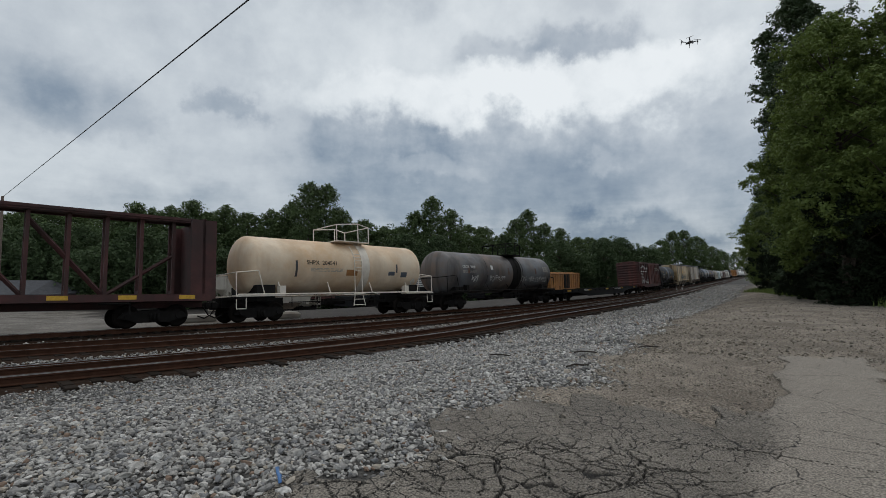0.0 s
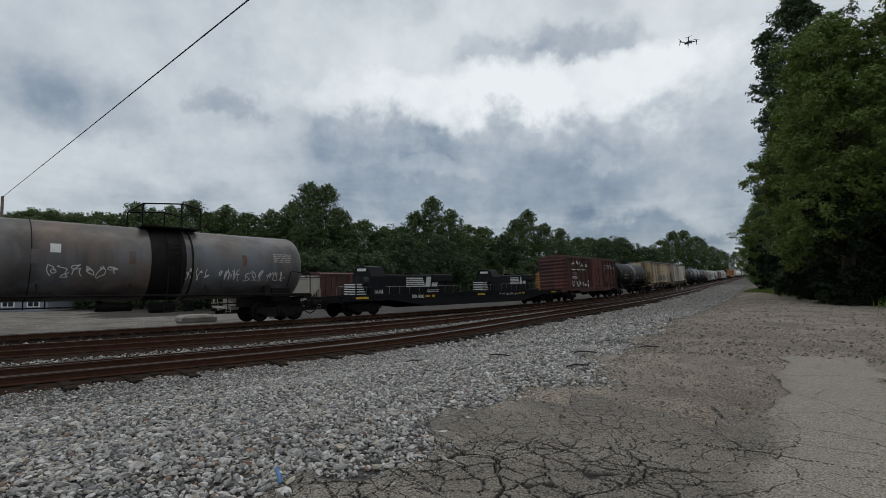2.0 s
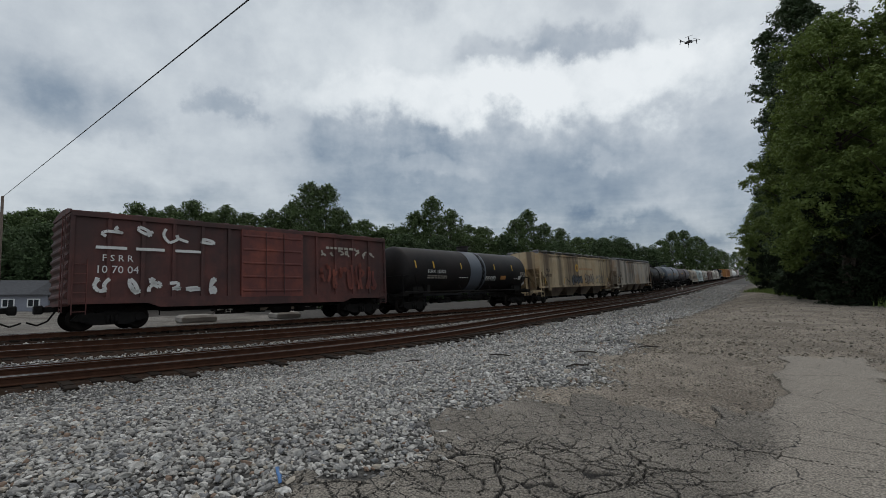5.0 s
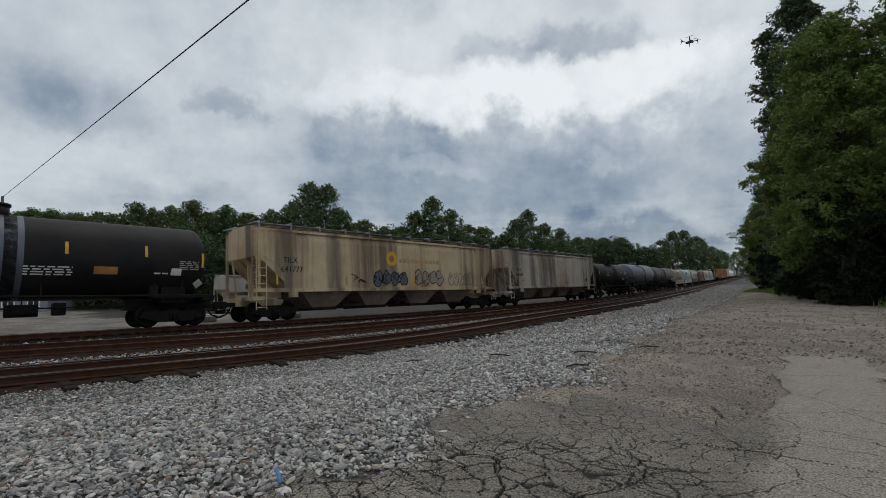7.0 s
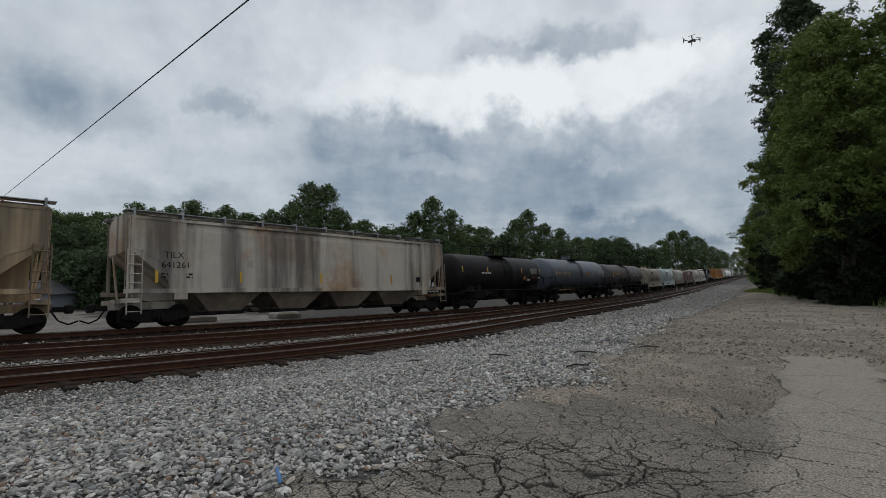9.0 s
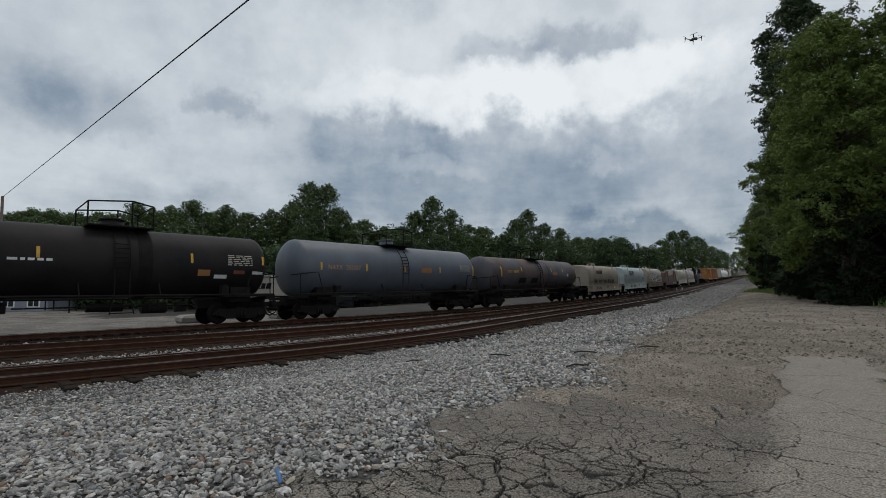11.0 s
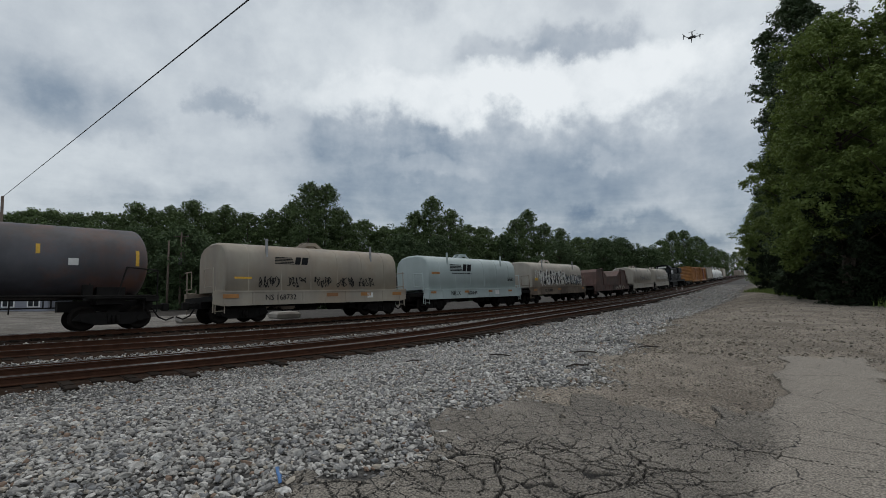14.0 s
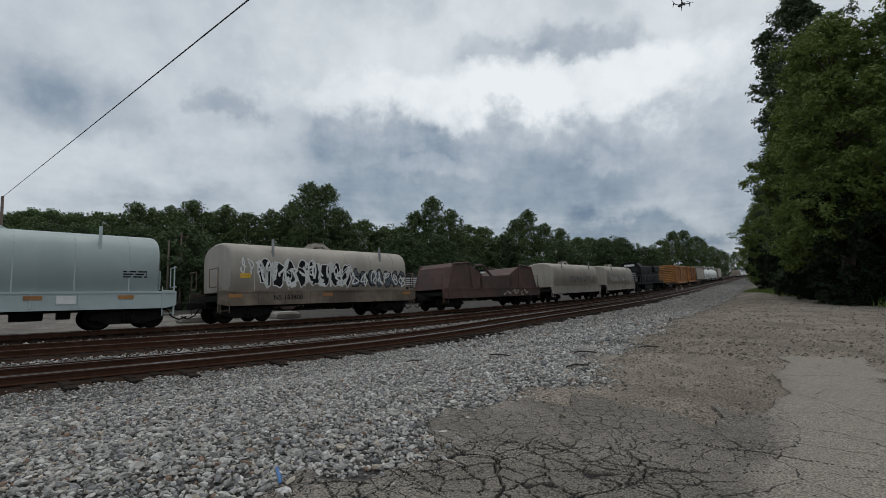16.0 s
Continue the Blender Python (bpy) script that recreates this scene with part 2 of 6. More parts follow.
def stone_material(name, tones, rough=0.9):
    """Crushed stone: every lump takes one of several tones, with a grain of its own."""
    m = bpy.data.materials.new(name)
    m.use_nodes = True
    nt = m.node_tree
    N, K = nt.nodes.new, nt.links.new
    b = nt.nodes["Principled BSDF"]
    b.inputs["Roughness"].default_value, b.inputs["Specular IOR Level"].default_value = rough, 0.25
    geo, tc, ramp = N("ShaderNodeNewGeometry"), N("ShaderNodeTexCoord"), N("ShaderNodeValToRGB")
    ramp.color_ramp.interpolation = "CONSTANT"
    while len(ramp.color_ramp.elements) < len(tones):
        ramp.color_ramp.elements.new(0.5)
    for el, (p, c) in zip(ramp.color_ramp.elements, tones):
        el.position, el.color = p, (*c, 1)
    K(geo.outputs["Random Per Island"], ramp.inputs[0])
    grain = N("ShaderNodeTexNoise")
    grain.inputs["Scale"].default_value, grain.inputs["Detail"].default_value = 45.0, 6.0
    K(tc.outputs["Object"], grain.inputs["Vector"])
    shade = N("ShaderNodeMapRange")
    shade.inputs["From Min"].default_value, shade.inputs["From Max"].default_value = 0.3, 0.7
    shade.inputs["To Min"].default_value, shade.inputs["To Max"].default_value = 0.62, 1.3
    K(grain.outputs["Fac"], shade.inputs["Value"])
    mul = N("ShaderNodeMix")
    mul.data_type, mul.blend_type = "RGBA", "MULTIPLY"
    mul.inputs["Factor"].default_value = 1.0
    K(ramp.outputs[0], mul.inputs["A"]), K(shade.outputs[0], mul.inputs["B"])
    K(mul.outputs["Result"], b.inputs["Base Color"])
    bump = N("ShaderNodeBump")
    bump.inputs["Strength"].default_value, bump.inputs["Distance"].default_value = 0.35, 0.01
    K(grain.outputs["Fac"], bump.inputs["Height"]), K(bump.outputs[0], b.inputs["Normal"])
    return m


M["stone"] = stone_material("grey_ballast_stone", [(0.0, (0.17, 0.162, 0.155)), (0.12, (0.31, 0.297, 0.28)), (0.3, (0.42, 0.403, 0.375)), (0.46, (0.25, 0.248, 0.248)), (0.56, (0.53, 0.508, 0.472)), (0.72, (0.36, 0.343, 0.316)), (0.86, (0.44, 0.388, 0.32)), (0.92, (0.62, 0.60, 0.565)), (0.965, (0.25, 0.175, 0.13))])
# Bed kept dark so its colour paints the shade in gaps between stones.
M["bed"] = material("ballast_bed_shaded_gaps", (0.06, 0.057, 0.053), 0.95, vary=0.5, scale=14, bump=1.0, bump_scale=22, speckle=0.8, speckle_scale=25)
M["tread"] = material("rusty_track_dirt", (0.034, 0.021, 0.0145), 0.95, spec=0.08, vary=0.4, scale=8, bump=0.6, bump_scale=25)
M["yard"] = material("pale_yard_dirt", (0.185, 0.17, 0.15), 0.95, vary=0.3, scale=1.2, second=(0.10, 0.088, 0.072), amount=0.38, contrast=0.12, bump=0.8, bump_scale=9, speckle=0.5, speckle_scale=14)
# Dark dirt, with the shade under the parked locomotives put into its colour.
M["shaded_dirt"] = material("dark_dirt_painted_shade", (0.055, 0.047, 0.04), 0.95, vary=0.35, scale=1.2, second=(0.03, 0.025, 0.021), amount=0.5, contrast=0.2, bump=0.8, bump_scale=9, speckle=0.4, speckle_scale=14)
M["grass"] = material("rough_grass", (0.05, 0.085, 0.025), 0.9, vary=0.4, scale=1.5, second=(0.09, 0.08, 0.04), amount=0.3, bump=0.6, bump_scale=12)
M["lot"] = material("worn_gravel_lot", (0.262, 0.228, 0.187), 0.95, vary=0.3, scale=1.6, second=(0.155, 0.130, 0.103), amount=0.44, contrast=0.16, bump=1.0, bump_scale=60, speckle=0.85, speckle_scale=55)
def asphalt_material():
    """Old asphalt: coarse grains, fine cracks, a smoother pale patch where the attribute says so."""
    m = material("old_cracked_asphalt", (0.245, 0.222, 0.190), 0.92, vary=0.25, scale=2.2, second=(0.165, 0.148, 0.125), amount=0.42, contrast=0.22, bump=0.8, bump_scale=90, speckle=0.75, speckle_scale=95, attrs=(("patch", (0.298, 0.268, 0.229)),))
    nt = m.node_tree
    N, K = nt.nodes.new, nt.links.new
    b = nt.nodes["Principled BSDF"]
    col = b.inputs["Base Color"].links[0].from_socket
    tc = N("ShaderNodeTexCoord")
    wob = N("ShaderNodeTexNoise")
    wob.inputs["Scale"].default_value, wob.inputs["Detail"].default_value = 9.0, 5.0
    K(tc.outputs["Object"], wob.inputs["Vector"])
    bend = N("ShaderNodeVectorMath")
    bend.operation = "MULTIPLY_ADD"
    K(wob.outputs["Color"], bend.inputs[0])
    bend.inputs[1].default_value = (0.13, 0.13, 0.0)
    K(tc.outputs["Object"], bend.inputs[2])
    flat = N("ShaderNodeVectorMath")
    flat.operation = "MULTIPLY"
    flat.inputs[1].default_value = (1, 1, 0)
    K(bend.outputs[0], flat.inputs[0])

    def math_node(op, x, y):
        n = N("ShaderNodeMath")
        n.operation = op
        for sock, v in ((n.inputs[0], x), (n.inputs[1], y)):
            if isinstance(v, (int, float)):
                sock.default_value = v
            else:
                K(v, sock)
        return n.outputs[0]

    def span(v, lo, hi):
        n = N("ShaderNodeMapRange")
        n.inputs["From Min"].default_value, n.inputs["From Max"].default_value = lo, hi
        K(v, n.inputs["Value"])
        return n.outputs[0]

    def web(scale, width, mask_scale, lo, hi):
        v = N("ShaderNodeTexVoronoi")
        v.feature, v.voronoi_dimensions = "DISTANCE_TO_EDGE", "2D"
        v.inputs["Scale"].default_value = scale
        K(flat.outputs[0], v.inputs["Vector"])
        k = N("ShaderNodeTexNoise")
        k.inputs["Scale"].default_value, k.inputs["Detail"].default_value = mask_scale, 3.0
        K(tc.outputs["Object"], k.inputs["Vector"])
        return math_node("MULTIPLY", span(v.outputs["Distance"], width, width * 0.35), span(k.outputs["Fac"], lo, hi))

    patch, geo = N("ShaderNodeAttribute"), N("ShaderNodeAttribute")
    patch.attribute_name, geo.attribute_name = "patch", "crack"
    fine = math_node("MAXIMUM", web(7.5, 0.034, 1.3, 0.42, 0.52), web(15.0, 0.04, 1.7, 0.50, 0.58))
    fine = math_node("MULTIPLY", fine, math_node("SUBTRACT", 1.0, math_node("MULTIPLY", patch.outputs["Fac"], 0.97)))
    long_cracks = web(1.5, 0.008, 2.0, 0.36, 0.46)
    all_cracks = math_node("MAXIMUM", math_node("MAXIMUM", fine, long_cracks), geo.outputs["Fac"])
    mix = N("ShaderNodeMix")
    mix.data_type = "RGBA"
    K(all_cracks, mix.inputs["Factor"]), K(col, mix.inputs["A"])
    mix.inputs["B"].default_value = (0.028, 0.025, 0.022, 1)
    K(mix.outputs["Result"], b.inputs["Base Color"])
    old = b.inputs["Normal"].links[0].from_node
    bump = N("ShaderNodeBump")
    bump.invert = True
    bump.inputs["Strength"].default_value, bump.inputs["Distance"].default_value = 0.8, 0.012
    K(all_cracks, bump.inputs["Height"]), K(old.outputs[0], bump.inputs["Normal"]), K(bump.outputs[0], b.inputs["Normal"])
    return m


M["asphalt"] = asphalt_material()
M["concrete"] = material("smooth_grey_patch", (0.36, 0.335, 0.3), 0.9, vary=0.07, scale=4, second=(0.22, 0.20, 0.18), amount=0.3, contrast=0.3, bump=0.25, bump_scale=90)
M["grit"] = material("brown_grit", (0.24, 0.21, 0.17), 0.95, vary=0.2, scale=9, island=0.8)
M["bark"] = material("bark", (0.07, 0.055, 0.042), 0.95, vary=0.35, scale=8, bump=0.6, bump_scale=14)
M["leaf_far"] = material("dark_far_foliage", (0.064, 0.098, 0.040), 0.85, vary=0.3, scale=0.25, translucent=0.2, island=0.3)
M["leaf_far2"] = material("olive_far_foliage", (0.084, 0.122, 0.044), 0.85, vary=0.3, scale=0.35, translucent=0.2, island=0.3)
M["leaf_near"] = material("yellow_green_foliage", (0.132, 0.180, 0.040), 0.7, vary=0.25, scale=0.5, translucent=0.3, island=0.25)
M["leaf_dark"] = material("deep_green_foliage", (0.050, 0.078, 0.030), 0.65, vary=0.25, scale=0.5, translucent=0.2, island=0.25)
# Near-black leaf colour paints the shade beneath the taller lot trees.
M["leaf_low_shaded"] = material("painted_shade_foliage", (0.014, 0.022, 0.010), 0.8, spec=0.15, vary=0.3, scale=0.6, translucent=0.12, island=0.25)
M["hill"] = material("wooded_hill", (0.03, 0.045, 0.03), 0.95, vary=0.4, scale=0.08, bump=1.0, bump_scale=0.3)
M["wall"] = material("grey_blue_siding", (0.25, 0.26, 0.30), 0.8, vary=0.08, scale=2)
M["roof"] = material("dark_shingle_roof", (0.07, 0.072, 0.08), 0.9, vary=0.2, scale=3, bump=0.3)
M["trim"] = material("white_window_trim", (0.8, 0.8, 0.8), 0.5, vary=0.04)
M["glass"] = material("dark_window_glass", (0.02, 0.025, 0.03), 0.08, vary=0.1)
M["wood"] = material("weathered_pole_wood", (0.13, 0.10, 0.08), 0.9, vary=0.25, scale=4, bump=0.3)
M["wire"] = material("black_cable", (0.02, 0.02, 0.02), 0.6)
M["drone"] = material("dark_grey_plastic", (0.1, 0.1, 0.105), 0.45)
M["galv"] = material("galvanised_steel", (0.30, 0.30, 0.30), 0.45, metal=0.6, vary=0.2, scale=4)
M["blue_rag"] = material("blue_plastic_strip", (0.06, 0.18, 0.42), 0.5, vary=0.1)
M["soil"] = material("dark_rotten_wood", (0.05, 0.04, 0.032), 0.95, vary=0.3, scale=10, bump=0.4)


# ---------------------------------------------------------------- mesh helpers
def link(name, bm, mats, parent=None, label=""):
    me = bpy.data.meshes.new(name)
    bm.to_mesh(me)
    bm.free()
    for m in (mats if isinstance(mats, (list, tuple)) else [mats]):
        me.materials.append(m)
    ob = new(name, me)
    ob.parent = parent
    return tagged(ob, label)


def part(name, bm, mats, parent, label=""):
    return link(name, bm, mats, parent, label)


def raw_mesh(name, verts, faces, mats, parent=None, mat_index=None, smooth_faces=False):
    me = bpy.data.meshes.new(name)
    verts, faces = np.asarray(verts, np.float32), np.asarray(faces, np.int32)
    n, k = faces.shape
    me.vertices.add(len(verts))
    me.vertices.foreach_set("co", verts.ravel())
    me.loops.add(n * k)
    me.loops.foreach_set("vertex_index", faces.ravel())
    me.polygons.add(n)
    me.polygons.foreach_set("loop_start", np.arange(0, n * k, k, dtype=np.int32))
    for m in (mats if isinstance(mats, (list, tuple)) else [mats]):
        me.materials.append(m)
    if mat_index is not None:
        me.polygons.foreach_set("material_index", np.asarray(mat_index, np.int32))
    me.polygons.foreach_set("use_smooth", np.full(n, smooth_faces))
    me.update(calc_edges=True)
    ob = new(name, me)
    ob.parent = parent
    return ob


def box(bm, x0, x1, y0, y1, z0, z1, mat=0, bevel=0.0):
    r = bmesh.ops.create_cube(bm, size=1.0, matrix=Matrix.Translation(((x0 + x1) / 2, (y0 + y1) / 2, (z0 + z1) / 2)) @ Matrix.Diagonal((abs(x1 - x0), abs(y1 - y0), abs(z1 - z0), 1)))
    if bevel:
        edges = list({e for v in r["verts"] for e in v.link_edges})
        r = bmesh.ops.bevel(bm, geom=edges, offset=bevel, segments=1, affect="EDGES")
    for f in {f for v in r["verts"] for f in v.link_faces}:
        f.material_index = mat


def rod(bm, a, b, r=0.025, n=6, mat=0, r2=None):
    a, b = Vector(a), Vector(b)
    d = b - a
    m = Matrix.Translation((a + b) / 2) @ d.to_track_quat("Z", "Y").to_matrix().to_4x4()
    q = bmesh.ops.create_cone(bm, cap_ends=True, segments=n, radius1=r, radius2=r if r2 is None else r2, depth=d.length, matrix=m)
    for f in {f for v in q["verts"] for f in v.link_faces}:
        f.material_index = mat
        f.smooth = n > 6 and len(f.verts) == 4


def pipe(bm, pts, r=0.025, n=6, mat=0):
    for a, b in zip(pts, pts[1:]):
        rod(bm, a, b, r, n, mat)


def loft(bm, rings, mat=0, cap=True, smooth_faces=True):
    """Skin over rings of points, each closed."""
    vs = [[bm.verts.new(p) for p in ring] for ring in rings]
    n = len(rings[0])
    for a, b in zip(vs, vs[1:]):
        for i in range(n):
            f = bm.faces.new((a[i], a[(i + 1) % n], b[(i + 1) % n], b[i]))
            f.material_index, f.smooth = mat, smooth_faces
    if cap:
        for ring, flip in ((vs[0], True), (vs[-1], False)):
            f = bm.faces.new(ring[::-1] if flip else ring)
            f.material_index = mat
    return vs


def prism(bm, outline, x0, x1, mat=0):
    """An outline of (y, z) points pushed along x."""
    a = [bm.verts.new((x0, y, z)) for y, z in outline]
    b = [bm.verts.new((x1, y, z)) for y, z in outline]
    fs = [bm.faces.new(a), bm.faces.new(b[::-1])]
    n = len(a)
    fs += [bm.faces.new((a[(i + 1) % n], a[i], b[i], b[(i + 1) % n])) for i in range(n)]
    for f in fs:
        f.material_index = mat
    bmesh.ops.recalc_face_normals(bm, faces=fs)


def finish(bm):
    bmesh.ops.recalc_face_normals(bm, faces=bm.faces[:])
    return bm


def thing(name, label, category, group="", kind=""):
    return tagged(new(name), label, category, group, kind)


def lettering(parent, text, y, z, size, mat, x=1.5, tank=None, name="lettering", stretch=1.0):
    """Letters on the side of a car; tank=(radius, axis height) wraps them on a barrel."""
    cu = bpy.data.curves.new("letters", "FONT")
    cu.body, cu.size, cu.extrude = text, size / 0.7, 0.004
    cu.resolution_u = 2
    ob = bpy.data.objects.new("letters", cu)
    scene.collection.objects.link(ob)
    me = bpy.data.meshes.new_from_object(ob.evaluated_get(bpy.context.evaluated_depsgraph_get()))
    bpy.data.objects.remove(ob)
    for v in me.vertices:
        ty, tz, tx = v.co.x * stretch + y, v.co.y + z, v.co.z
        bx = x if tank is None else math.sqrt(max(0.01, tank[0] ** 2 - (tz - tank[1]) ** 2)) + 0.016
        v.co = (bx + tx, ty, tz)
    me.materials.append(mat)
    t = new(name, me)
    t.parent = parent
    return t


def sheet_on_side(bm, y0, y1, z0, z1, x=1.5, tank=None, n=5, mat=0):
    """A thin plate on a side, bent round a barrel where there is one."""
    for i in range(n):
        za, zb = z0 + (z1 - z0) * i / n, z0 + (z1 - z0) * (i + 1) / n
        f = []
        for yy, zz in ((y0, za), (y1, za), (y1, zb), (y0, zb)):
            bx = x if tank is None else math.sqrt(max(0.01, tank[0] ** 2 - (zz - tank[1]) ** 2)) + 0.008
            f.append(bm.verts.new((bx, yy, zz)))
        bm.faces.new(f).material_index = mat


def scrawl(parent, y0, y1, z0, z1, mat, seed, x=1.5, tank=None, thick=0.045, letters=6, name="graffiti", loops=5):
    """Sprayed strokes: looping bands that cannot be read."""
    rnd = random.Random(seed)
    bm = bmesh.new()
    w = (y1 - y0) / letters
    for k in range(letters):
        cy, pts = y0 + (k + 0.5) * w, []
        for j in range(loops):
            pts.append((cy + rnd.uniform(-0.5, 0.5) * w, z0 + rnd.random() * (z1 - z0)))
        fine = []
        for j in range(len(pts) - 1):
            for q in range(4):
                u = q / 4
                bend = math.sin(u * math.pi) * 0.18 * w * (1 if j % 2 else -1)
                fine.append((pts[j][0] * (1 - u) + pts[j + 1][0] * u + bend, pts[j][1] * (1 - u) + pts[j + 1][1] * u))
        fine.append(pts[-1])
        for (a, b), (c, d) in zip(fine, fine[1:]):
            L = math.hypot(c - a, d - b) or 1
            ny, nz = -(d - b) / L * thick / 2, (c - a) / L * thick / 2
            f = []
            for yy, zz in ((a + ny, b + nz), (a - ny, b - nz), (c - ny, d - nz), (c + ny, d + nz)):
                bx = x if tank is None else math.sqrt(max(0.01, tank[0] ** 2 - (zz - tank[1]) ** 2))
                f.append(bm.verts.new((bx + 0.008 + 0.0004 * k, yy, zz)))
            bm.faces.new(f)
    return part(name, finish(bm), mat, parent)


# ---------------------------------------------------------------- rolling stock
# A car's own space: y along the line (away from the near end), x towards the lot, z up from the rail.
def truck_mesh():
    bm = bmesh.new()
    for x in (-0.98, 0.98):
        prism(bm, [(-1.25, 0.40), (-1.05, 0.62), (-0.45, 0.66), (0.45, 0.66), (1.05, 0.62), (1.25, 0.40), (0.95, 0.34), (0.55, 0.20), (-0.55, 0.20), (-0.95, 0.34)], x - 0.07, x + 0.07)
        for y in (-0.89, 0.89):
            rod(bm, (x - 0.12, y, 0.44), (x + 0.14, y, 0.44), 0.13, 10)
        for y in (-0.14, 0, 0.14):
            rod(bm, (x + 0.09, y, 0.24), (x + 0.09, y, 0.56), 0.06, 7)
    box(bm, -1.0, 1.0, -0.2, 0.2, 0.38, 0.72)
    return finish(bm)


def wheelset_mesh():
    bm = bmesh.new()
    rod(bm, (-0.9, 0, 0), (0.9, 0, 0), 0.08, 10)
    for k in (-1, 1):
        prof = [(0.66, 0.46), (0.70, 0.46), (0.705, 0.42), (0.80, 0.415), (0.80, 0.34), (0.76, 0.32), (0.75, 0.16), (0.82, 0.14), (0.82, 0.02)]
        rings = [[(k * px, pr * math.cos(a), pr * math.sin(a)) for a in np.linspace(0, 2 * math.pi, 24, endpoint=False)] for px, pr in [(0.66, 0.02)] + prof]
        loft(bm, rings)
    return finish(bm)


_shared = {}


def shared(name, build, mats):
    if name not in _shared:
        me = bpy.data.meshes.new(name)
        bm = build()
        bm.to_mesh(me)
        bm.free()
        for m in mats:
            me.materials.append(m)
        _shared[name] = me
    return _shared[name]


def coupler_mesh():
    bm = bmesh.new()
    box(bm, -0.09, 0.09, -0.15, 0.55, 0.74, 0.94, bevel=0.02)
    box(bm, -0.16, 0.16, 0.45, 0.72, 0.68, 1.0, bevel=0.04)
    pipe(bm, [(0.35, 0.0, 0.82), (0.36, 0.25, 0.42), (0.34, 0.55, 0.28), (0.3, 0.85, 0.40)], 0.03, 6)
    return finish(bm)


TRUCKS = []


def running_gear(car, length, inset=1.7, mid=None):
    """Two trucks with their wheelsets, and the couplers."""
    for k, y in ((-1, -length / 2 + inset), (1, length / 2 - inset)):
        t = new("truck", shared("truck", truck_mesh, [M["under"]]))
        t.parent, t.location = car, (0, y, 0)
        for dy in (-0.89, 0.89):
            w = new("wheelset", shared("wheelset", wheelset_mesh, [M["wheel"]]))
            w.parent, w.location = t, (0, dy, 0.46)
            TRUCKS.append((w, dy))
        c = new("coupler", shared("coupler", coupler_mesh, [M["under"]]))
        c.parent = car
        c.location, c.rotation_euler = (0, k * (length / 2 - 0.25), 0), (0, 0, 0 if k > 0 else math.pi)


def brake_gear(car, length, z=1.0, seed=1):
    """Air pipe, brake cylinder, levers and hanging rods under the frame."""
    rnd = random.Random(seed)
    bm = bmesh.new()
    a = length / 2 - 3.4
    rod(bm, (0.7, -a, z - 0.28), (0.7, a, z - 0.28), 0.025)
    rod(bm, (0.3, -0.9, z - 0.3), (0.3, 0.3, z - 0.3), 0.17, 10)
    rod(bm, (0.5, 0.9, z - 0.36), (0.5, 1.8, z - 0.36), 0.22, 10)
    box(bm, 0.25, 0.6, 2.2, 2.6, z - 0.55, z - 0.1, bevel=0.03)
    for i in range(7):
        y = rnd.uniform(-a, a)
        rod(bm, (0.8, y, z - 0.02), (0.8, y, z - rnd.uniform(0.3, 0.55)), 0.022)
    return part("brake_gear", finish(bm), M["under"], car)


def ring(r, y, zc, n=56, squash=1.0):
    return [(r * math.sin(a) * squash, y, zc + r * math.cos(a)) for a in np.linspace(0, 2 * math.pi, n, endpoint=False)]


def ladder(bm, x, y, z0, z1, w=0.45, along=True, step=0.33, r=0.02, mat=0):
    dy = (0, w) if along else (w, 0)
    rod(bm, (x, y, z0), (x, y, z1), r, 5, mat), rod(bm, (x - (dy[0]), y + dy[1], z0), (x - dy[0], y + dy[1], z1), r, 5, mat)
    z = z0 + 0.1
    while z < z1:
        rod(bm, (x, y, z), (x - dy[0], y + dy[1], z), r * 0.8, 5, mat)
        z += step


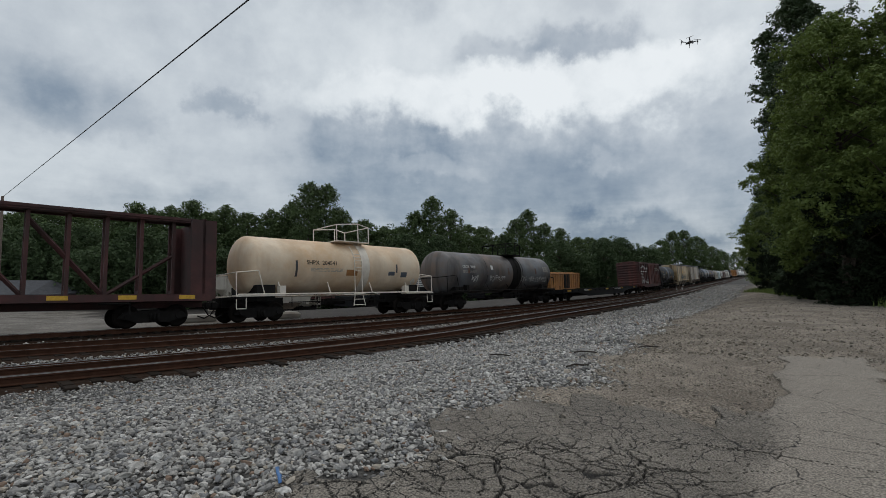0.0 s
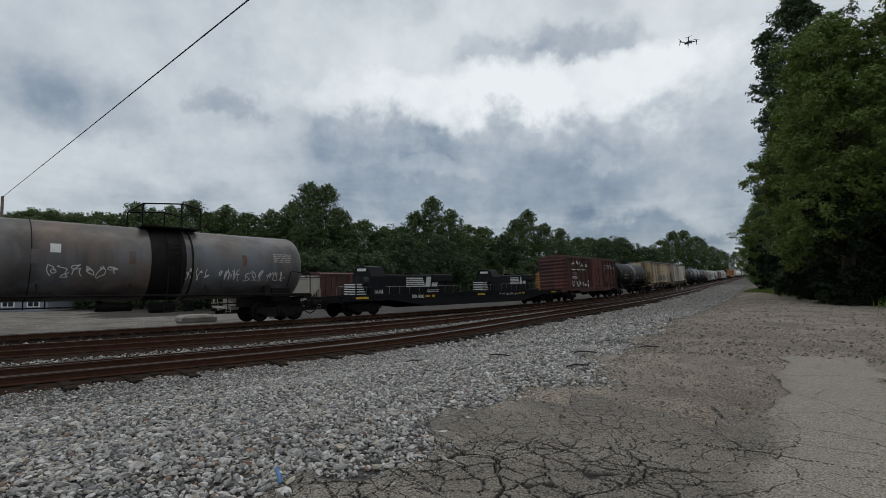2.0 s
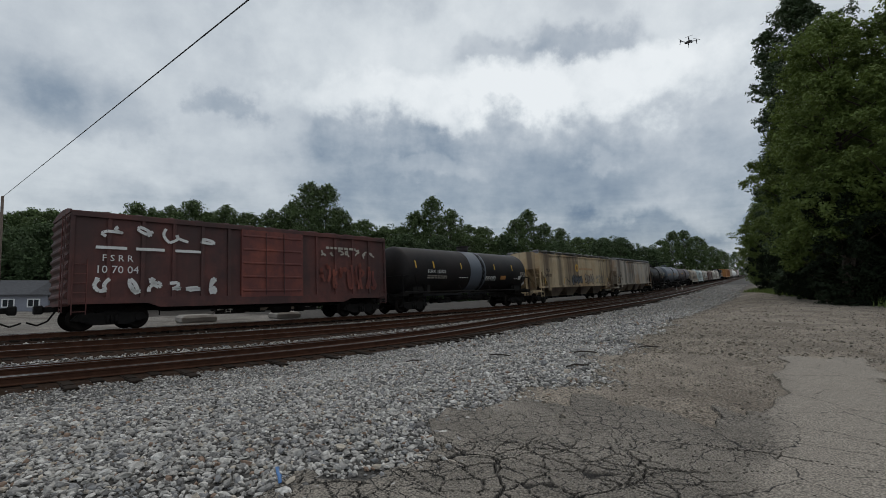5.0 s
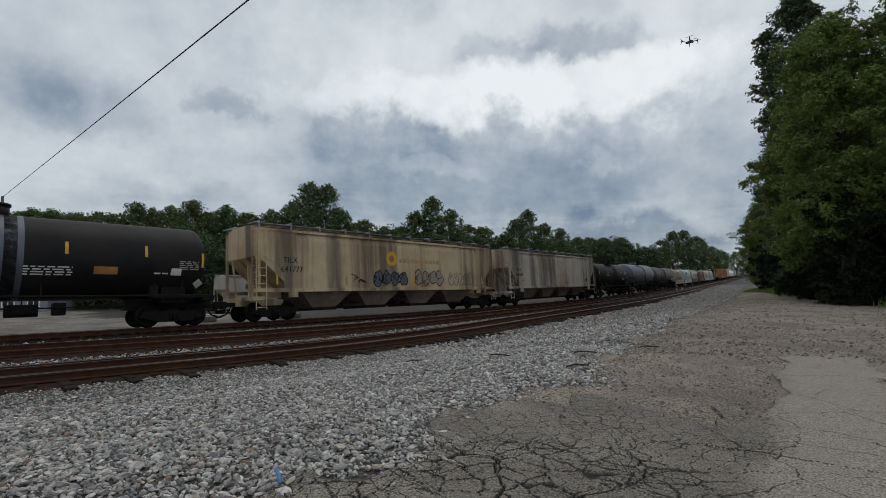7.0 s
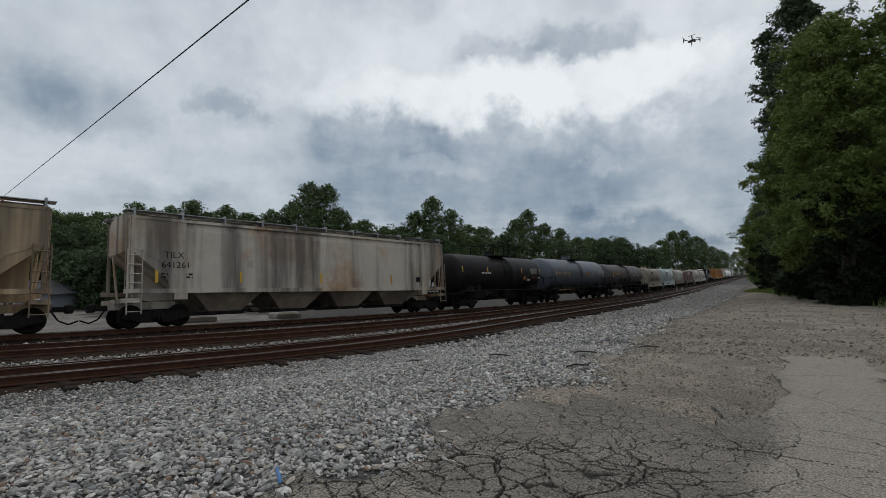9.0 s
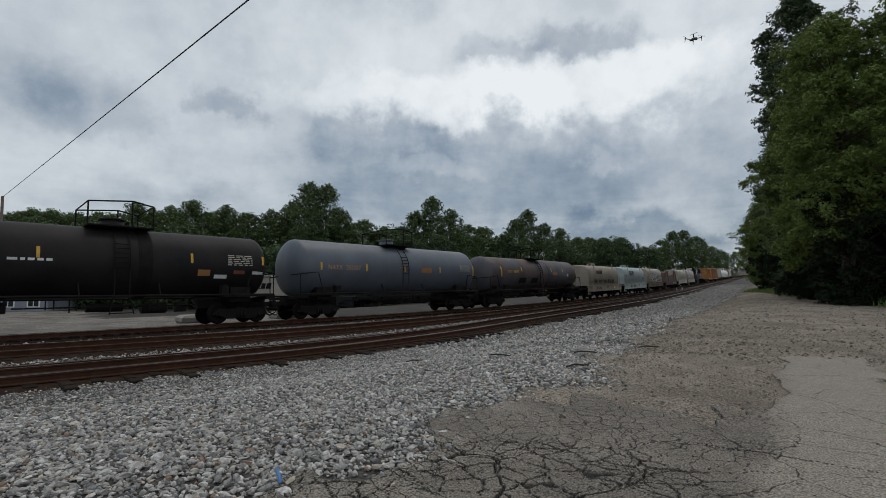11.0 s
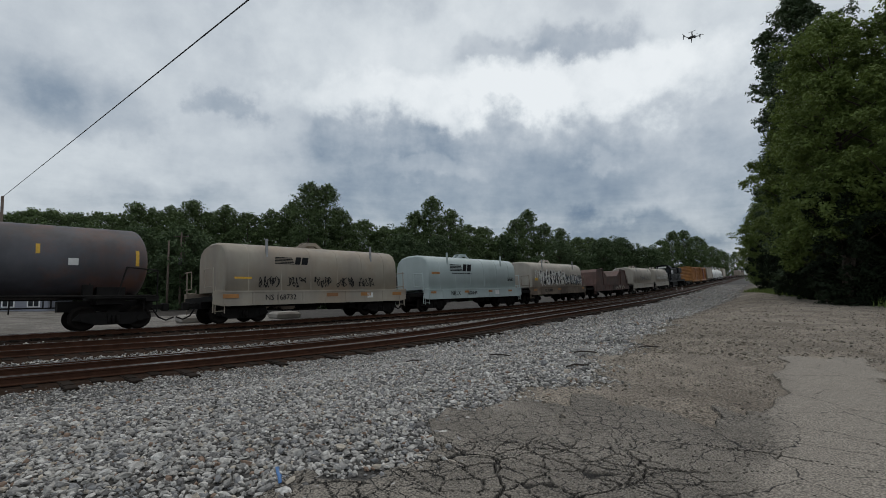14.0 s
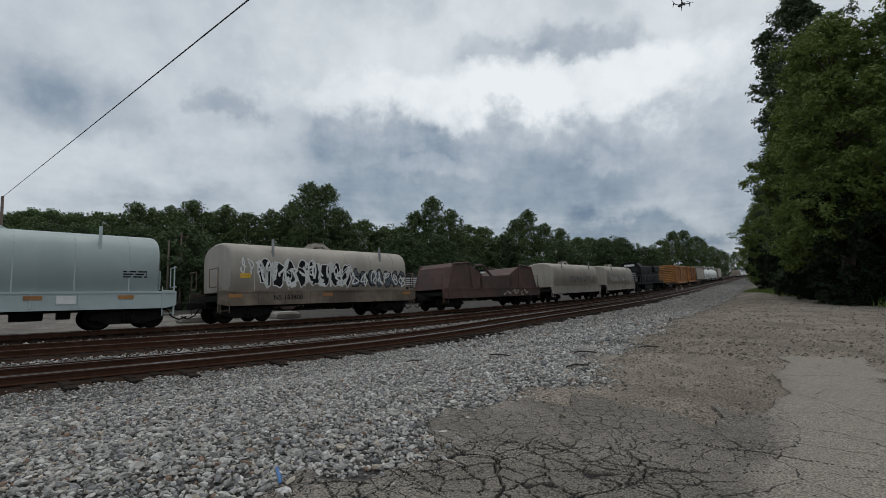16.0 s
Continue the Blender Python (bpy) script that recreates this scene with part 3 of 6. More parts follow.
def tank_car(label, length, tank_len, radius, zc, skin, rails, bands=(), name="tank_car", marks=M["yellow"], dome=True, dark_band=None, yellow=(), rail_z0=1.25, cage=True, seed=1, top_y=0.0):
    car = thing(name, label, "tank car", "cars of the freight train")
    # the barrel with dished heads
    bm = bmesh.new()
    h, rings = tank_len / 2, []
    for k in (-1, 1):
        rr = []
        for q in np.linspace(0.02, 1, 9):
            a = q * math.pi / 2
            rr.append(ring(radius * math.sin(a), k * (h - 0.62 + 0.62 * math.cos(a)), zc))
        rings += rr if k < 0 else rr[::-1]
    loft(bm, rings)
    part("barrel", finish(bm), skin, car)
    for y, w, m in bands:
        b = bmesh.new()
        loft(b, [ring(radius + 0.012, y - w / 2, zc), ring(radius + 0.012, y + w / 2, zc)], cap=False)
        part("band", finish(b), m, car)
    # stub sills, saddles, end platforms
    L = length / 2
    for k in (-1, 1):
        b = bmesh.new()
        box(b, -0.28, 0.28, k * (L - 3.3), k * (L - 0.2), 0.72, 1.12)
        box(b, -1.3, 1.3, k * (L - 2.3), k * (L - 1.4), 0.95, zc - radius * 0.72)
        box(b, -1.5, 1.5, k * (L - 0.75), k * (L - 0.3), 1.05, 1.17)
        part("end_sill", finish(b), M["under"], car)
        b = bmesh.new()
        for x in (-1.45, 1.45):
            pipe(b, [(x, k * (L - 0.35), 1.1), (x, k * (L - 0.35), 2.25), (x, k * (L - 1.4), 2.35), (x, k * (L - 1.7), 1.2)], 0.026, 6)
            pipe(b, [(x, k * (L - 0.35), 1.1), (x, k * (L - 0.35), 0.62), (x, k * (L - 0.8), 0.62), (x, k * (L - 0.8), 1.1)], 0.022, 6)
        pipe(b, [(-1.45, k * (L - 0.35), 2.25), (1.45, k * (L - 0.35), 2.25)], 0.026, 6)
        box(b, 1.1, 1.52, k * (L - 2.7), k * (L - 0.3), 1.16, 1.24)
        box(b, 1.2, 1.5, k * (L - 2.75), k * (L - 2.45), 1.2, 1.65)
        part("end_railing", finish(b), rails, car)
    b = bmesh.new()
    for x in (-1.5, 1.5):
        rod(b, (x, -L + 0.4, rail_z0), (x, L - 0.4, rail_z0), 0.04, 6)
        n = max(3, int(length / 3.2))
        for i in range(n):
            y = -L + 2.5 + (length - 5) * i / (n - 1)
            rod(b, (x, y, rail_z0), (x * 0.82, y, zc - radius * 0.62), 0.03, 6)
    part("side_rail", finish(b), rails, car)
    # the top: manway dome, platform and cage
    if dome:
        b = bmesh.new()
        rod(b, (0, top_y - 0.1, zc + radius - 0.1), (0, top_y - 0.1, zc + radius + 0.32), 0.42, 20)
        rod(b, (0, top_y - 0.1, zc + radius + 0.32), (0, top_y - 0.1, zc + radius + 0.4), 0.46, 20)
        part("manway", finish(b), skin, car)
    if cage:
        top, c0 = zc + radius, top_y
        b = bmesh.new()
        box(b, -1.15, 1.15, c0 - 1.1, c0 + 1.1, top - 0.06, top - 0.01)
        deck = part("platform", finish(b), rails, car)
        for x in (-1.1, 1.1):
            for y in (c0 - 1.1, c0 + 0.35, c0 + 1.1):
                b = bmesh.new()
                rod(b, (x, y, top - 0.1), (x, y, top + (1.0 if y == c0 + 0.35 else 0.85)), 0.03, 6)
                part("railing_post", finish(b), rails, deck)
            b = bmesh.new()
            pipe(b, [(x, c0 - 1.1, top + 0.85), (x, c0 + 0.35, top + 1.0), (x, c0 + 1.1, top + 0.85)], 0.03, 6)
            part("handrail", finish(b), rails, deck)
        for y in (c0 - 1.1, c0 + 1.1):
            b = bmesh.new()
            rod(b, (-1.1, y, top + 0.85), (1.1, y, top + 0.85), 0.026, 6)
            part("handrail", finish(b), rails, deck)
        b = bmesh.new()
        n = 9
        for y in (top_y - 0.25, top_y + 0.25):
            pts = [((radius + 0.09) * math.sin(a), y, zc + (radius + 0.09) * math.cos(a)) for a in np.linspace(0.75, 1.75, n)]
            pipe(b, pts + [(1.5, y, 1.25), (1.55, top_y + (y - top_y) * 1.6, 0.55)], 0.024, 6)
        for i in range(3, n):
            a = 0.75 + i / (n - 1)
            rod(b, ((radius + 0.09) * math.sin(a), top_y - 0.25, zc + (radius + 0.09) * math.cos(a)), ((radius + 0.09) * math.sin(a), top_y + 0.25, zc + (radius + 0.09) * math.cos(a)), 0.02, 5)
        for z in (0.6, 0.9, 1.2):
            rod(b, (1.53, top_y - 0.36, z), (1.53, top_y + 0.36, z), 0.02, 5)
        part("ladder", finish(b), rails, car)
    for y, z0, z1, w in yellow:
        b = bmesh.new()
        sheet_on_side(b, y - w / 2, y + w / 2, z0, z1, tank=(radius, zc))
        part("reflector_stripe", finish(b), marks, car)
    running_gear(car, length)
    brake_gear(car, length, 1.15, seed)
    return car


def data_block(car, y, z, w, h, mat, tank=None, x=1.5, rows=3, seed=0):
    """Small print too fine to read: bars."""
    rnd = random.Random(seed)
    bm = bmesh.new()
    for i in range(rows):
        z0 = z + h * i / rows
        yy = y
        while yy < y + w:
            l = rnd.uniform(0.12, 0.35)
            sheet_on_side(bm, yy, min(y + w, yy + l), z0, z0 + h / rows * 0.5, x=x, tank=tank, n=1)
            yy += l + 0.07
    return part("small_print", finish(bm), mat, car)


def plate(car, y, z, w, h, mat, tank=None, x=1.5, name="placard", diamond=False):
    bm = bmesh.new()
    if diamond:
        vs = []
        for a, b in ((0, -h / 2), (w / 2, 0), (0, h / 2), (-w / 2, 0)):
            bx = x if tank is None else math.sqrt(tank[0] ** 2 - (z + b - tank[1]) ** 2)
            vs.append(bm.verts.new((bx + 0.02, y + a, z + b)))
        bm.faces.new(vs)
    else:
        sheet_on_side(bm, y - w / 2, y + w / 2, z - h / 2, z + h / 2, x=x + 0.012, tank=(tank[0] + 0.006, tank[1]) if tank else None, n=3)
    return part(name, finish(bm), mat, car)


def hopper_car(label, length, skin, seed=1, bays=4, height=4.62, name="hopper_car", lite=False, curved=True):
    car = thing(name, label, "hopper car", "cars of the freight train")
    L, X = length / 2, 1.55
    zs, zr = 1.50, height - 0.32
    # body: bulged sides, sloped hoppers at the ends
    bm = bmesh.new()
    side = [(X, zs), (X + 0.02, zs + 1.0), (X + 0.02, zr - 0.4), (X - 0.06, zr), (1.05, zr + 0.22), (0.5, zr + 0.28)]
    ringpts = [(-x, z) for x, z in side] + [(x, z) for x, z in side[::-1]]
    body_l = L - 0.55
    loft(bm, [[(x, -body_l, max(z, zs + 1.55)) for x, z in ringpts], [(x, -body_l + 0.03, max(z, zs + 1.5)) for x, z in ringpts], [(x, -body_l + 1.7, z) for x, z in ringpts],
              [(x, body_l - 1.7, z) for x, z in ringpts], [(x, body_l - 0.03, max(z, zs + 1.5)) for x, z in ringpts], [(x, body_l, max(z, zs + 1.55)) for x, z in ringpts]], smooth_faces=False)
    part("body", finish(bm), skin, car)
    for k in (-1, 1):
        for x in (-X, X):
            b = bmesh.new()
            prism(b, [(k * (body_l - a), z) for a, z in ((0.0, zr), (0.0, 3.12), (0.30, 3.0), (0.62, 2.78), (0.98, 2.66), (1.22, 2.4), (1.32, 2.05), (1.34, zs), (2.0, zs), (2.0, zr))], x - 0.012, x + 0.034)
            part("end_sheet", finish(b), skin, car)
    # the pockets under it
    for i in range(bays):
        yc = -body_l + 2.2 + (2 * body_l - 4.4) * (i + 0.5) / bays
        w = (2 * body_l - 4.4) / bays / 2
        bm = bmesh.new()
        loft(bm, [[(-1.45, yc - w, zs + 0.02), (1.45, yc - w, zs + 0.02), (1.45, yc + w, zs + 0.02), (-1.45, yc + w, zs + 0.02)],
                  [(-1.0, yc - 0.7, 0.55), (1.0, yc - 0.7, 0.55), (1.0, yc + 0.7, 0.55), (-1.0, yc + 0.7, 0.55)]], smooth_faces=False)
        bay = part("hopper_bay", finish(bm), M["grime_shade"], car)
        bm = bmesh.new()
        box(bm, -1.05, 1.05, yc - 0.75, yc + 0.75, 0.40, 0.56, bevel=0.02)
        rod(bm, (1.05, yc - 0.3, 0.48), (1.3, yc - 0.3, 0.48), 0.05, 8)
        part("gate", finish(bm), M["under"], bay)
    # sills, end posts, ladders, roof walk
    bm = bmesh.new()
    for x in (-X - 0.01, X + 0.01):
        box(bm, x - 0.06, x + 0.06, -L + 0.35, L - 0.35, zs - 0.16, zs + 0.02)
        box(bm, x - 0.05, x + 0.05, -body_l - 0.02, body_l + 0.02, zr - 0.06, zr + 0.06)
        for k in (-1, 1):
            box(bm, x - 0.05, x + 0.05, k * (body_l - 0.10), k * (body_l + 0.02), zs, zr)
            box(bm, x - 0.05, x + 0.05, k * (L - 2.6), k * (L - 2.1), zs - 0.42, zs - 0.14)
    for k in (-1, 1):
        box(bm, -1.5, 1.5, k * (L - 0.9), k * (L - 0.35), 0.98, 1.16)
        box(bm, -0.25, 0.25, k * (L - 2.6), k * (L - 0.2), 0.75, 1.05)
        rod(bm, (-1.0, k * (L - 0.8), 1.1), (-1.0, k * (body_l - 0.05), 3.0), 0.05)
        rod(bm, (1.0, k * (L - 0.8), 1.1), (1.0, k * (body_l - 0.05), 3.0), 0.05)
        prism(bm, [(k * (L - 0.9), 1.1), (k * (L - 2.6), 1.1), (k * (L - 2.6), 1.5), (k * (body_l - 0.3), 2.9)], -0.05, 0.05)
    part("frame", finish(bm), skin, car)
    for k in (-1, 1):
        bm = bmesh.new()
        ladder(bm, X + 0.1, k * (L - 0.42) - (0.5 if k > 0 else 0), 0.55, 3.05, 0.5, step=0.36, r=0.026)
        part("ladder", finish(bm), skin, car)
        bm = bmesh.new()
        ladder(bm, X + 0.02, k * (body_l + 0.06), zs, zr, 0.45, along=False)
        part("ladder", finish(bm), skin, car)
    bm = bmesh.new()
    for x in (-0.75, 0.75):
        rod(bm, (x, -body_l, height + 0.02), (x, body_l, height + 0.02), 0.03, 6)
    for x in (-1.25, 1.25):
        box(bm, x - 0.28, x + 0.28, -body_l - 0.2, body_l + 0.2, height - 0.05, height - 0.02)
        n = max(6, int(length / 1.6))
        for i in range(n):
            y = -body_l + 0.1 + (2 * body_l - 0.2) * i / (n - 1)
            box(bm, x - 0.25, x + 0.27, y - 0.035, y + 0.035, zr + 0.06, height + 0.08)
    part("roof_walk", finish(bm), M["galv"] if not lite else skin, car)
    bm = bmesh.new()
    for i in range(4):
        y = -body_l + (2 * body_l) * (i + 0.5) / 4
        box(bm, -0.5, 0.5, y - 1.4, y + 1.4, height - 0.1, height + 0.02, bevel=0.03)
    part("hatch", finish(bm), skin, car)
    running_gear(car, length)
    brake_gear(car, length, 1.0, seed)
    return car


def box_car(label, length, skin, door, seed=1, name="box_car", height=4.55):
    car = thing(name, label, "box car", "cars of the freight train")
    L, X, z0, z1 = length / 2 - 0.25, 1.46, 1.02, height - 0.25
    bm = bmesh.new()
    box(bm, -X, X, -L, L, z0, z1)
    part("body", finish(bm), skin, car)
    bm = bmesh.new()
    pts = [(-1.52, z1 - 0.02), (-1.5, z1 + 0.07), (-0.8, z1 + 0.2), (0, z1 + 0.25), (0.8, z1 + 0.2), (1.5, z1 + 0.07), (1.52, z1 - 0.02)]
    loft(bm, [[(x, y, z) for x, z in pts] for y in np.linspace(-L - 0.04, L + 0.04, 2)], smooth_faces=False)
    n = int(length / 1.1)
    for i in range(n + 1):
        y = -L + 2 * L * i / n
        for (xa, za), (xb, zb) in zip(pts[1:5], pts[2:6]):
            rod(bm, (xa, y, za + 0.01), (xb, y, zb + 0.01), 0.025, 4)
    part("roof", finish(bm), skin, car)
    # side posts
    dw = 1.55
    for i in range(14):
        y = -L + 0.06 + (2 * L - 0.12) * i / 13
        if abs(y - 0.4) < dw + 0.1:
            continue
        for x in (-X - 0.045, X + 0.045):
            bm = bmesh.new()
            box(bm, x - 0.045, x + 0.045, y - 0.07, y + 0.07, z0 + 0.1, z1 - 0.05, bevel=0.015)
            part("side_post", finish(bm), skin, car)
    for x in (-X - 0.06, X + 0.06):
        bm = bmesh.new()
        box(bm, x - 0.05, x + 0.05, -L, L, z1 - 0.14, z1 + 0.02)
        part("top_rail", finish(bm), skin, car)
        bm = bmesh.new()
        prism(bm, [(-L, z0 + 0.18), (L, z0 + 0.18), (L, z0 - 0.05), (L * 0.66, z0 - 0.05), (L * 0.6, z0 - 0.22), (-L * 0.6, z0 - 0.22), (-L * 0.66, z0 - 0.05), (-L, z0 - 0.05)], x - 0.05, x + 0.05)
        part("side_sill", finish(bm), skin, car)
    # plug door with ribs and locking rods
    for k in (-1, 1):
        d = bmesh.new()
        x = k * (X + 0.06)
        box(d, x - 0.06, x + 0.06, 0.4 - dw, 0.4 + dw, z0 + 0.12, z1 - 0.12)
        for z in np.linspace(z0 + 0.4, z1 - 0.4, 5):
            box(d, x - 0.09, x + 0.09, 0.4 - dw + 0.08, 0.4 + dw - 0.08, z - 0.05, z + 0.05, bevel=0.02)
        dd = part("door", finish(d), door, car)
        d = bmesh.new()
        for y in (0.0, 0.9):
            rod(d, (x + k * 0.11, y, z0 + 0.2), (x + k * 0.11, y, z1 - 0.2), 0.025, 6)
        part("locking_rod", finish(d), skin, dd)
    # ribbed ends
    for k in (-1, 1):
        bm = bmesh.new()
        prof = [(k * (L - 0.05), z0 + 0.05), (k * L, z0 + 0.05)]
        for z in np.linspace(z0 + 0.28, z1 - 0.25, 9):
            prof += [(k * (L + 0.01), z - 0.13), (k * (L + 0.09), z - 0.04), (k * (L + 0.09), z + 0.04), (k * (L + 0.01), z + 0.13)]
        prism(bm, prof + [(k * L, z1 - 0.02), (k * (L - 0.05), z1 - 0.02)], -X + 0.06, X - 0.06)
        part("corrugated_end", finish(bm), skin, car)
        bm = bmesh.new()
        ladder(bm, X + 0.12, k * (L - 0.1) - (0.42 if k > 0 else 0), 0.6, z1 - 1.7, 0.42, step=0.34, r=0.02)
        part("ladder", finish(bm), skin, car)
        bm = bmesh.new()
        ladder(bm, X - 0.1, k * (L + 0.14), 0.7, z1 - 0.1, 0.42, along=False, r=0.02)
        box(bm, -1.2, 1.2, k * (L - 0.1), k * (L + 0.2), 0.92, 1.02)
        part("ladder", finish(bm), skin, car)
    bm = bmesh.new()
    box(bm, -0.3, 0.3, -L + 0.1, L - 0.1, 0.7, 1.02)
    for y in np.linspace(-L + 3, L - 3, 6):
        box(bm, -1.4, 1.4, y - 0.06, y + 0.06, 0.85, 1.02)
    part("underframe", finish(bm), M["under"], car)
    running_gear(car, length)
    brake_gear(car, length, 0.95, seed)
    return car


def coil_car(label, length, skin, hood, seed=1, cover=True, sill=None):
    car = thing("coil_car", label, "coil car", "cars of the freight train")
    L, X = length / 2 - 0.2, 1.5
    sill = sill or skin
    # deep side sills and trough
    for k in (-1, 1):
        bm = bmesh.new()
        x = k * X
        prism(bm, [(-L, 1.38), (L, 1.38), (L, 0.86), (L - 0.4, 0.76), (-L + 0.4, 0.76), (-L, 0.86)], x - 0.06, x + 0.06)
        box(bm, x - 0.1, x + 0.1, -L, L, 1.34, 1.42)
        for y in np.linspace(-L + 0.5, L - 0.5, 9):
            box(bm, x - 0.08, x + 0.08, y - 0.05, y + 0.05, 0.82, 1.34, bevel=0.01)
        part("side_sill", finish(bm), sill, car)
    bm = bmesh.new()
    box(bm, -0.3, 0.3, -L, L, 0.70, 1.1)
    box(bm, -1.44, 1.44, -L + 0.2, L - 0.2, 1.1, 1.2)
    for k in (-1, 1):
        box(bm, -1.5, 1.5, k * (L - 0.7), k * L, 0.98, 1.2)
        box(bm, -1.3, 1.3, k * (L - 3.2), k * (L - 3.0), 0.8, 1.1)
    part("underframe", finish(bm), M["under"], car)
    for k in (-1, 1):
        for x in (-1.42, 1.42):
            bm = bmesh.new()
            pipe(bm, [(x, k * (L - 0.05), 0.5), (x, k * (L - 0.05), 2.45)], 0.03, 6)
            pipe(bm, [(x, k * (L + 0.02), 1.6), (x * 0.5, k * (L + 0.02), 1.6), (x * 0.5, k * (L + 0.02), 2.4), (x, k * (L + 0.02), 2.4)], 0.025, 6)
            ladder(bm, x + (0.1 if x > 0 else -0.1), k * (L - 0.1) - (0.4 if k > 0 else 0), 0.45, 1.6, 0.4, step=0.3)
            part("end_railing", finish(bm), sill, car)
    if cover:
        h = bmesh.new()
        C = L - 0.6
        pts = [(-1.47, 1.43), (-1.47, 2.82), (-1.42, 3.12), (-1.28, 3.36), (-0.98, 3.56), (-0.4, 3.68), (0.4, 3.68), (0.98, 3.56), (1.28, 3.36), (1.42, 3.12), (1.47, 2.82), (1.47, 1.43)]
        loft(h, [[(x * (0.94 if e else 1), y, 1.43 + (z - 1.43) * (0.96 if e else 1)) for x, z in pts] for y, e in ((-C, 1), (-C + 0.12, 0), (C - 0.12, 0), (C, 1))])
        hd = part("hood", finish(h), hood, car)
        b = bmesh.new()
        for y in np.linspace(-C * 0.8, C * 0.8, 6):
            loft(b, [[(x * 1.004, y - 0.02, 1.43 + (z - 1.43) * 1.003) for x, z in pts], [(x * 1.004, y + 0.02, 1.43 + (z - 1.43) * 1.003) for x, z in pts]], smooth_faces=False)
        part("seam", finish(b), hood, hd)
        for y in (-C * 0.62, C * 0.62):
            for k in (-1, 1):
                b = bmesh.new()
                prism(b, [(y - 0.05, 2.75), (y + 0.05, 2.75), (y + 0.05, 3.85), (y - 0.05, 3.85)], k * 1.36, k * 1.44)
                part("stacking_post", finish(b), M["galv"] if hood is not M["iceblue"] else hood, hd)
        b = bmesh.new()
        for x in (-0.25, 0.25):
            prism(b, [(-0.95, 3.56), (-0.38, 3.92), (-0.3, 3.98), (0.3, 3.98), (0.38, 3.92), (0.95, 3.56), (0.6, 3.56), (0.25, 3.82), (-0.25, 3.82), (-0.6, 3.56)], x - 0.05, x + 0.05)
        box(b, -0.3, 0.3, -0.32, 0.32, 3.94, 4.0)
        part("lifting_eye", finish(b), hood, hd)
    running_gear(car, length, 1.75)
    brake_gear(car, length, 1.0, seed)
    return car


def flat_car(label, length, skin, seed=1, depth=0.75):
    car = thing("flat_car", label, "flat car", "cars of the freight train")
    L = length / 2 - 0.3
    for k in (-1, 1):
        bm = bmesh.new()
        x = k * 1.45
        prism(bm, [(-L, 1.12), (L, 1.12), (L, 0.80), (L - 3.8, 0.78), (L - 7.0, 0.33), (-L + 7.0, 0.33), (-L + 3.8, 0.78), (-L, 0.80)], x - 0.05, x + 0.05)
        box(bm, x - 0.09, x + 0.09, -L, L, 1.06, 1.14)
        for y in np.linspace(-L + 0.8, L - 0.8, 16):
            box(bm, x + k * 0.04, x + k * 0.10, y - 0.09, y + 0.09, 0.86, 1.02, bevel=0.01)
        part("side_sill", finish(bm), skin, car)
    bm = bmesh.new()
    box(bm, -1.42, 1.42, -L, L, 1.06, 1.10)
    n = 60
    for i in range(n):
        y = -L + 2 * L * i / n
        box(bm, -1.36, 1.36, y + 0.01, y + 2 * L / n - 0.02, 1.10, 1.135)
    part("deck", finish(bm), M["under"], car)
    for k in (-1, 1):
        bm = bmesh.new()
        box(bm, -1.5, 1.5, k * (L - 0.15), k * L, 0.75, 1.14)
        for x in (-1.5, 1.5):
            ladder(bm, x, k * (L - 0.15) - (0.42 if k > 0 else 0), 0.45, 1.2, 0.42, step=0.3)
        rod(bm, (1.0, k * (L - 0.5), 1.1), (1.0, k * (L - 0.5), 1.5), 0.03)
        part("end_beam", finish(bm), skin, car)
    for y in np.linspace(-L + 1.5, L - 1.5, 5):
        b = bmesh.new()
        box(b, 1.5, 1.512, y - 0.45, y + 0.45, 0.90, 1.03)
        part("reflector_stripe", finish(b), M["yellow"], car)
    running_gear(car, length, 2.4)
    return car


